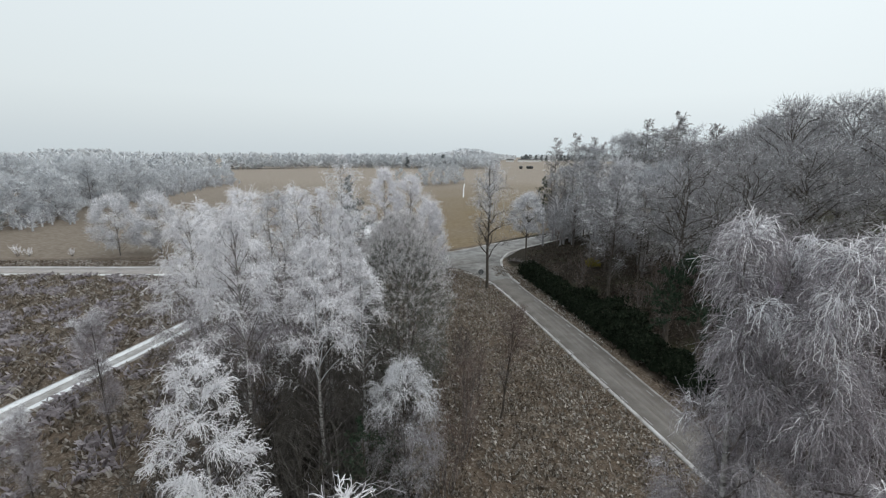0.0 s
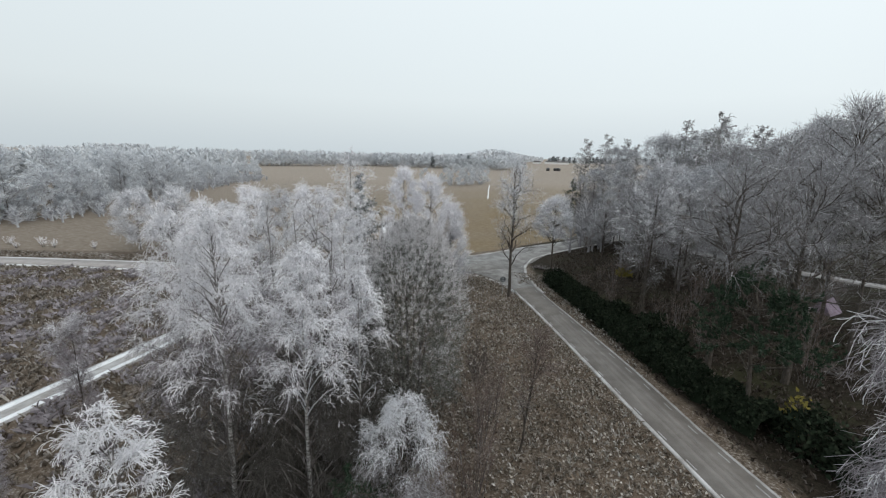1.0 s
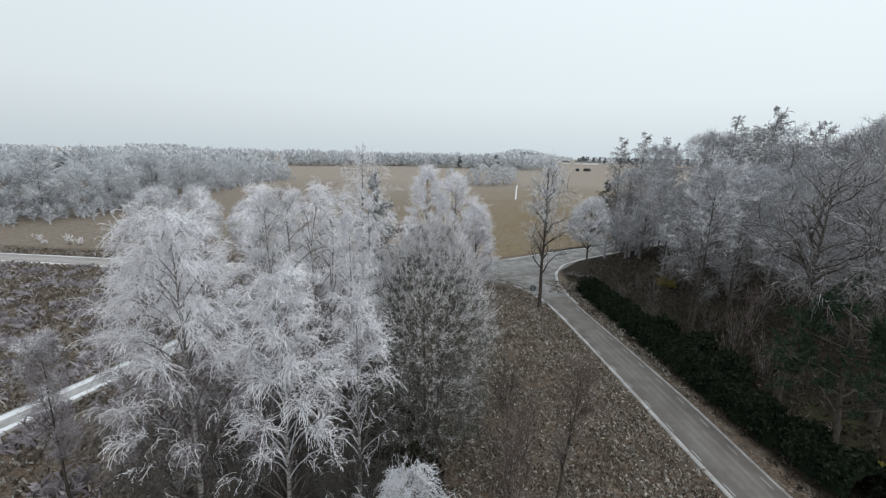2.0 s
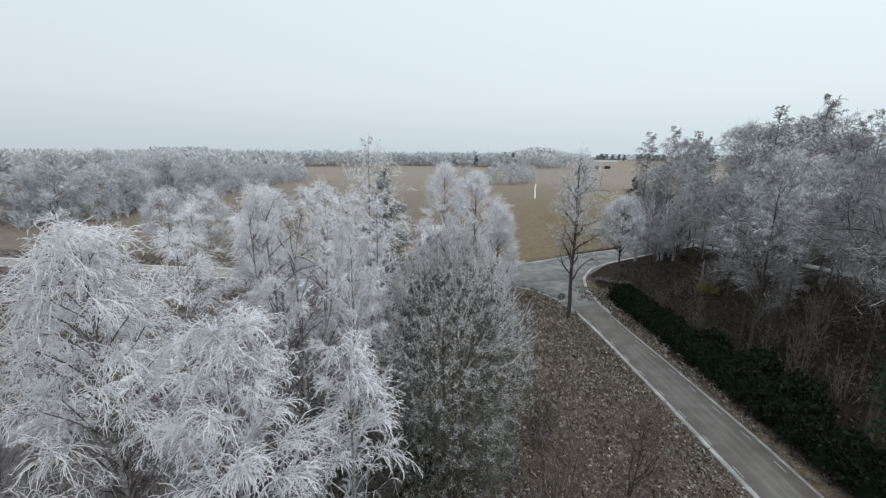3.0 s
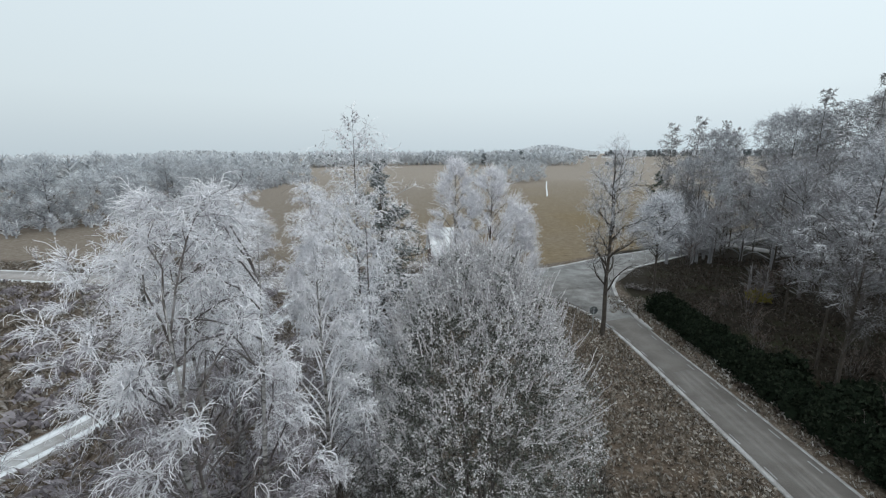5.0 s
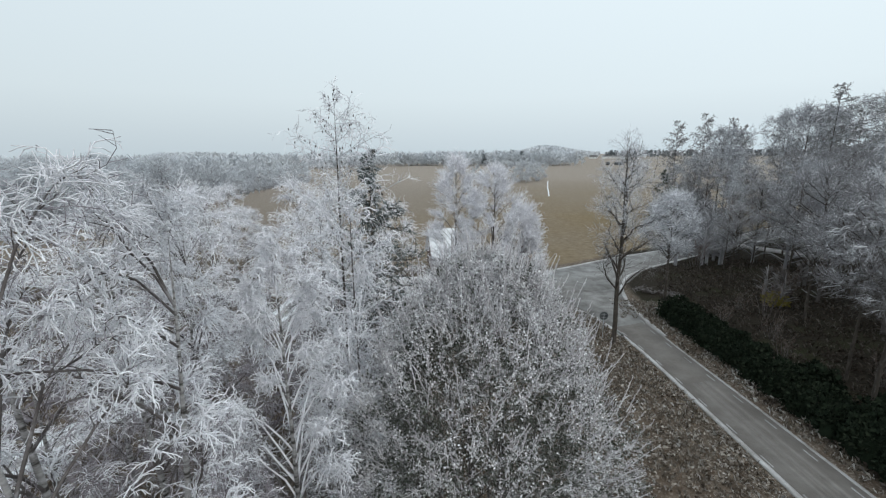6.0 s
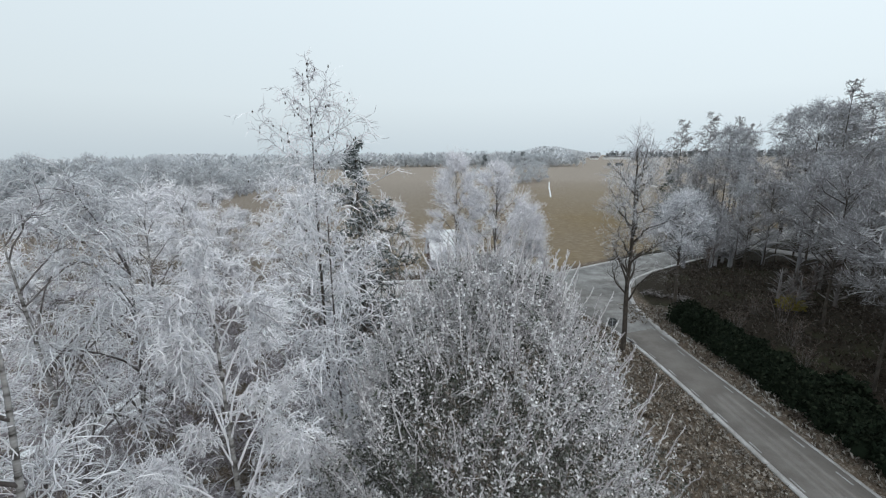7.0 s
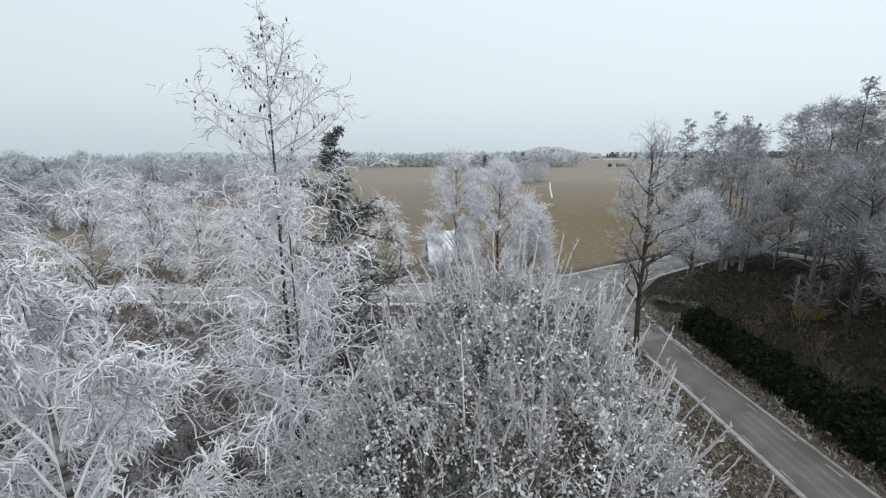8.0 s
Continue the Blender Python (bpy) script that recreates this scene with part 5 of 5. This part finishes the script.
def gable_house(name, x, y, rz, L, W, hw, hr, wall_m, roof_m, label, category, base=0.0, group="", over=0.35, windows=0):
    """A plain building: four walls, two thick roof slopes, door and windows."""
    ob = root(name, x, y, base, label, category, group, rz)
    bm = bmesh.new()
    p = [(-L / 2, -W / 2), (L / 2, -W / 2), (L / 2, W / 2), (-L / 2, W / 2)]
    lo = [bm.verts.new((a, b, -0.3)) for a, b in p]
    hi = [bm.verts.new((a, b, hw)) for a, b in p]
    ga, gb = bm.verts.new((-L / 2, 0, hr - 0.05)), bm.verts.new((L / 2, 0, hr - 0.05))
    bm.faces.new((lo[0], lo[1], hi[1], hi[0]))
    bm.faces.new((lo[2], lo[3], hi[3], hi[2]))
    bm.faces.new((lo[1], lo[2], hi[2], gb, hi[1]))
    bm.faces.new((lo[3], lo[0], hi[0], ga, hi[3]))
    part("wall", bm, wall_m, ob)
    for s in (-1, 1):
        bm = bmesh.new()
        drop = (hr - hw) / (W / 2) * over
        q = [(-L / 2 - over, s * (W / 2 + over), hw - drop), (L / 2 + over, s * (W / 2 + over), hw - drop), (L / 2 + over, 0, hr), (-L / 2 - over, 0, hr)]
        v = [bm.verts.new(c) for c in q] + [bm.verts.new((c[0], c[1], c[2] + 0.18)) for c in q]
        for f in ((0, 1, 2, 3), (4, 7, 6, 5), (0, 4, 5, 1), (1, 5, 6, 2), (3, 2, 6, 7), (0, 3, 7, 4)):
            bm.faces.new([v[i] for i in f])
        part("roof", bm, roof_m, ob)
    for k in range(windows):
        bm = bmesh.new()
        xx = -L / 2 + L * (k + 0.5) / windows
        bmesh.ops.create_cube(bm, size=1, matrix=pose(xx, -W / 2 - 0.03, hw * 0.55) @ Matrix.Diagonal((min(1.4, L / windows * 0.4), 0.12, hw * 0.4, 1)))
        part("window", bm, M_ROOF, ob)
    return ob


gable_house("shed", -14.8, 86.5, 24, 3.8, 4.6, 2.2, 5.8, M_WOODWALL, M_ROOFSNOW, "small shed with a steep white rimed roof", "shed", windows=1)
gable_house("barn", 285, 1330, 6, 70, 14, 5.5, 9, M_WHITEWALL, M_ROOF, "long low white farm building far off", "farm building", windows=7)
gable_house("barn", 225, 1330, -8, 22, 12, 5, 9, M_WHITEWALL, M_ROOF, "white farm building far off", "farm building", windows=3)
gable_house("barn", 150, 1150, 12, 26, 12, 4, 8.5, M_WOODWALL, M_ROOF, "dark wooden barn far off", "farm building", windows=2)
for k, (x, y) in enumerate([(127, 652), (139, 655), (143, 652)]):
    bm = bmesh.new()
    bmesh.ops.create_cone(bm, cap_ends=True, segments=20, radius1=2.2, radius2=2.2, depth=4.5, matrix=pose(0, 0, 2.1, 0, 90, 0))
    bmesh.ops.bevel(bm, geom=[e for e in bm.edges if len(e.link_faces) == 2 and e.calc_face_angle() > 1], offset=0.2, segments=2, affect="EDGES")
    b = part("bale_stack", bm, M_BALE, None)
    b.matrix_world = pose(x, y, 0, 0, 0, 20 * k)
    tagged(b, "dark wrapped bales on the far field", "bale", "bales on the field")

# ---- trees west, beyond the main road ----
fa = billow_tree(-64.5, 80.5, 12.8, 4.8, 130, "round frosted field tree, pale grey rime", "field_tree", "field trees by the road", 38, 240, 0.022, 1.7, M_FROST_MID, 0.5, 0.16, 0.008, 5, M_LIMB, tl=0.7)
copy_thing(fa, pose(-56.5, 81.0, 0, 0, 0, 130) @ Matrix.Scale(1.02, 4))
copy_thing(fa, pose(-47.5, 82.5, 0, 0, 0, 240) @ Matrix.Scale(0.8, 4))
for k, (x, y, s) in enumerate([(-84, 80, 2.2), (-81.5, 79.2, 1.7), (-92, 80.5, 1.6), (-73, 79.5, 1.2), (-88, 78.3, 1.0)]):
    thicket(x, y, s, s * 0.6, 134 + k, "small rimed roadside shrub", M_FROST, 8, 0.02, "shrub", "shrub", "rimed shrubs by the road", 0.6)

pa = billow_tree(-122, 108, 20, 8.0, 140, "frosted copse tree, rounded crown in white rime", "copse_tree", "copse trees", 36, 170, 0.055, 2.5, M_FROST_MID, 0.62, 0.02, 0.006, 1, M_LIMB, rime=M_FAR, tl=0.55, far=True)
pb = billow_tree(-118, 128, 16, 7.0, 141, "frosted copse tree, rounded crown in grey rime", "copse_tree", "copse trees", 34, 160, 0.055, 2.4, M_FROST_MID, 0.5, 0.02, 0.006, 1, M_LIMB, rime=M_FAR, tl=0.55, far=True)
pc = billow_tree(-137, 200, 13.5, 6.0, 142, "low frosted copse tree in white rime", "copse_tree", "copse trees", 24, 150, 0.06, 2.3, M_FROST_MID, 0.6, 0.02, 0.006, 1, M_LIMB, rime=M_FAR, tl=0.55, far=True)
rng = random.Random(5)
edge = smooth_line([(-165, 70), (-128, 88), (-120, 104), (-117, 120), (-126, 150), (-137, 182), (-144, 230), (-149, 296)], 22)
k = 0
for row, (push, step) in enumerate(((0, 1), (13, 1), (30, 2))):
    for i in range(0, len(edge), step):
        far_on = edge[i][1] > 190
        if far_on and row > 2:
            continue
        src = pc if (row == 0 and i > 12) else (pa, pb, pa, pc)[rng.randrange(4)] if not far_on else (pc, pb)[rng.randrange(2)]
        x, y = edge[i][0] - push + rng.uniform(-4, 4), edge[i][1] + push * 0.25 + rng.uniform(-3, 3)
        copy_thing(src, pose(x, y, 0, 0, 0, rng.uniform(0, 360)) @ Matrix.Scale(rng.uniform(0.75, 1.1), 4))
        k += 1
for x, y, s in ((-6, 282, 1.05), (2, 290, 1.1), (9, 300, 0.95), (14, 312, 1.0), (-12, 296, 0.9), (5, 322, 1.0), (-30, 330, 0.8)):
    copy_thing(pc, pose(x, y, 0, 0, 0, 40 * s * x) @ Matrix.Scale(s, 4))


def forest(name, spots, seed, m, label, n=34, thick=0.5):
    """Far woods: every tree a stem and a plume of rimed boughs, in one mesh."""
    rng = np.random.default_rng(seed)
    sp = np.asarray(spots, dtype=float)
    N = len(sp)
    x, y, h = sp[:, 0], sp[:, 1], sp[:, 2]
    stem = np.stack([np.stack([x, y, np.full(N, -0.3)], 1), np.stack([x, y, h * 0.5], 1), np.stack([x, y, h], 1)], axis=1)
    w = np.repeat(np.arange(N), n)
    t = 0.1 + 0.85 * rng.random(N * n)
    a = rng.random(N * n) * 2 * np.pi
    reach = h[w] * 0.30 * np.clip(1.15 - 0.75 * t, 0.2, 1) * (0.7 + 0.6 * rng.random(N * n))
    p0 = np.stack([x[w], y[w], h[w] * t * 0.85], 1)
    d = np.stack([np.cos(a), np.sin(a), np.zeros(N * n)], 1) * reach[:, None]
    p1 = p0 + d * 0.6 + np.stack([0 * a, 0 * a, h[w] * 0.10], 1)
    p2 = p0 + d + np.stack([0 * a, 0 * a, h[w] * (0.10 + 0.10 * rng.random(N * n))], 1)
    P = np.stack([p0, p1, p2], axis=1)
    R = np.stack([np.full(N * n, thick * 0.6), thick * (0.8 + 0.5 * rng.random(N * n)), np.full(N * n, thick * 0.25)], axis=1)
    ob = new(name, mesh_from(name, *join([tubes(stem, radii(N, 3, 0.3, 0.1), 4), ribbons(rng, P, R)]), m))
    return tagged(ob, label, "woodland", kind="stuff")


rs = np.random.default_rng(9)


def band(line_pts, n, depth, h0, h1):
    c = smooth_line(line_pts, 200)
    i = rs.integers(0, 200, n)
    d = depth * rs.random(n)
    return np.c_[c[i, 0] + rs.normal(0, 4, n), c[i, 1] + d, h0 + (h1 - h0) * rs.random(n)]


forest("low_scrub", band([(-170, 66), (-124, 86), (-114, 104), (-111, 120), (-120, 150), (-131, 182), (-138, 230), (-142, 290)], 150, 8, 3, 6), 8, M_FROST_MID, "low rimed scrub at the copse's foot", 90, 0.09)
forest("edge_scrub", band([(27, 88), (31, 98), (37, 122), (44, 142)], 80, 6, 4.5, 11), 12, M_WOOD, "grey leafless scrub at the edge of the wood", 70, 0.07)
forest("edge_scrub", band([(30, 62), (40, 74), (52, 88), (64, 104)], 40, 14, 3, 6), 13, M_TWIG, "bare brown scrub between the trees of the wood", 60, 0.05)
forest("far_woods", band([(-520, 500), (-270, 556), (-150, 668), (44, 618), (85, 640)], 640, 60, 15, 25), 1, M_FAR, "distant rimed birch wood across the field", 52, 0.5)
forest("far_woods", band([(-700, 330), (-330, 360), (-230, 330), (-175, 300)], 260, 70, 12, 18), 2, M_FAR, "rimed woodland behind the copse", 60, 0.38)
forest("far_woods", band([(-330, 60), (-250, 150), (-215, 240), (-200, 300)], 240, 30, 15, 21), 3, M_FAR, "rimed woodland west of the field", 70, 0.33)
forest("far_woods", band([(-2200, 1100), (-1200, 1500), (-500, 1400), (100, 1500), (400, 1450), (1000, 1350)], 700, 200, 18, 25), 4, M_FAR_HAZE, "rimed woods on the horizon", 16, 2.4)
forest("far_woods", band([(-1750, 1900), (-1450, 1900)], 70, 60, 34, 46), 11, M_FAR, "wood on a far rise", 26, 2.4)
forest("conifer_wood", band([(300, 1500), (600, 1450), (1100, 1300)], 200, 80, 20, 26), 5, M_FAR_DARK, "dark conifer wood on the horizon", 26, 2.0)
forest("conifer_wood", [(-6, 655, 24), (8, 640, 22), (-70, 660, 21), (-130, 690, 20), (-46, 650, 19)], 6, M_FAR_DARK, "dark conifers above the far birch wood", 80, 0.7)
# a low wooded hill
hill_spots = []
for k in range(420):
    u, v = rs.normal(0, 1), rs.random()
    hill_spots.append((130 + 95 * u, 1740 + 160 * v, 20 + 34 * math.exp(-0.5 * (u / 0.9) ** 2) * (0.6 + 0.4 * v)))
forest("hill_woods", hill_spots, 7, M_FAR_HAZE, "rimed wooded hill on the horizon, paled for haze", 30, 2.0)

# ---- grass ----


def tufts(name, spots, seed, m, label, h=0.35, blades=4, width=0.05):
    """Dead grass: bent blades, four to a tuft."""
    rng = np.random.default_rng(seed)
    n = len(spots) * blades
    c = np.repeat(np.asarray(spots), blades, axis=0) + rng.normal(0, 0.09, (n, 2))
    a = rng.random(n) * 2 * np.pi
    out = np.stack([np.cos(a), np.sin(a)], 1)
    L = h * (0.5 + rng.random(n))
    w = width * (0.6 + 0.8 * rng.random(n))
    s = np.stack([-np.sin(a), np.cos(a)], 1) * w[:, None]
    lean = (0.3 + 0.7 * rng.random(n))[:, None]
    b0, b1 = np.c_[c - s, np.full(n, -0.12)], np.c_[c + s, np.full(n, -0.12)]
    m0 = np.c_[c + out * L[:, None] * 0.35 * lean, -0.06 + L * 0.55]
    tip = np.c_[c + out * L[:, None] * lean, -0.08 + L * (0.35 + 0.5 * rng.random(n))]
    V = np.stack([b0, b1, m0, tip], axis=1).reshape(-1, 3)
    b = (np.arange(n) * 4)[:, None]
    tris = np.concatenate([b + np.array([[0, 1, 2]]), b + np.array([[1, 3, 2]])])
    ob = new(name, mesh_from(name, V, np.empty((0, 4), int), tris, m))
    return tagged(ob, label, "grass", kind="stuff")


def off_roads(p):
    """Keeps the spots that lie clear of roads and tracks."""
    lx = np.interp(p[:, 1], side_left[:, 1], side_left[:, 0])
    rx = np.interp(p[:, 1], side_right[:, 1], side_right[:, 0])
    ok = ~((p[:, 0] > lx - 0.3) & (p[:, 0] < rx + 0.3) & (p[:, 1] < 66))
    near = np.min(np.linalg.norm(p[:, None] - track_mid[None, ::2], axis=2), axis=1)
    ok &= near > 1.9
    ny = np.interp(p[:, 0], [-110, -75, -47, -25, -6, 0, 2.6, 5.4, 7.3], [65.5, 66.6, 66.2, 69, 71.6, 71.8, 70.9, 67.5, 62.9])
    ok &= (p[:, 1] < ny - 0.5) | (p[:, 0] > 9)
    return p[ok]


gr = np.random.default_rng(21)
verge = off_roads(np.c_[gr.uniform(-12, 20, 15000), gr.uniform(12, 72, 15000)])
tufts("verge_grass", verge[(verge[:, 0] < 17)], 1, M_DRYGRASS, "matted dead grass and leaves with rime", 0.3, 4, 0.045)
heath = off_roads(np.c_[gr.uniform(-105, -12, 11000), gr.uniform(14, 68, 11000)])
tufts("meadow_grass", heath, 2, M_DARKGRASS, "dark brown tussock meadow tipped with rime", 0.5, 4, 0.09)
hub = np.c_[gr.uniform(-105, -13, 420), gr.uniform(14, 67, 420)]
clump = off_roads(np.repeat(hub, 14, axis=0) + gr.normal(0, 0.55, (5880, 2)))
tufts("meadow_grass", clump, 5, M_DRYGRASS, "pale rimed tussocks in the meadow", 0.55, 3, 0.06)
hub = np.c_[gr.uniform(-105, -13, 520), gr.uniform(14, 67, 520)]
heather = off_roads(np.repeat(hub, 16, axis=0) + gr.normal(0, 0.5, (8320, 2)) * np.repeat(gr.uniform(0.5, 1.8, (520, 1)), 16, axis=0))
tufts("heather", heather, 6, M_VIOLET, "low lilac-grey rimed heather clumps in the meadow", 0.75, 3, 0.06)
rim = np.c_[gr.uniform(-110, -5, 2500), gr.uniform(0.8, 4.5, 2500)]
rim[:, 1] += np.interp(rim[:, 0], [-110, -75, -50, -25, 0.5], [70.5, 71.2, 71.2, 76.2, 82.6])
tufts("verge_grass", rim, 3, M_DRYGRASS, "pale rimed grass between road and field", 0.4, 4, 0.07)
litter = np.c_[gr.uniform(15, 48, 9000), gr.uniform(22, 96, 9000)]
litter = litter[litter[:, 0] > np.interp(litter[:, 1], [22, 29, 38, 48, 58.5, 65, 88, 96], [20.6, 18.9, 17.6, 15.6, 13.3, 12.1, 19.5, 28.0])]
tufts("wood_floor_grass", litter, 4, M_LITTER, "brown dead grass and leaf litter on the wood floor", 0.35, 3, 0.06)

# fallen leaves with rimed edges on the verge
spot = off_roads(np.c_[gr.uniform(-1.5, 17, 26000), gr.uniform(11, 64, 26000)])
spot = spot[(spot[:, 0] < np.interp(spot[:, 1], side_left[:, 1], side_left[:, 0])) & (gr.random(len(spot)) < 0.35 + 0.65 * np.clip(1.2 - (np.interp(spot[:, 1], side_left[:, 1], side_left[:, 0]) - spot[:, 0]) / 9, 0, 1))]
M_FALLEN = twig_material("fallen_leaf", [(0.1, (0.07, 0.045, 0.03)), (0.45, (0.19, 0.15, 0.115)), (0.75, (0.42, 0.385, 0.345)), (0.95, (0.62, 0.60, 0.58))], 0.2)
leaf = new("leaf_litter", mesh_from("leaf_litter", *flakes(np.random.default_rng(31), np.c_[spot, gr.uniform(-0.07, 0.1, len(spot))], np.full(len(spot), 0.2), 0.2), M_FALLEN))
tagged(leaf, "fallen brown leaves with rimed edges on the verge", "leaves", kind="stuff")
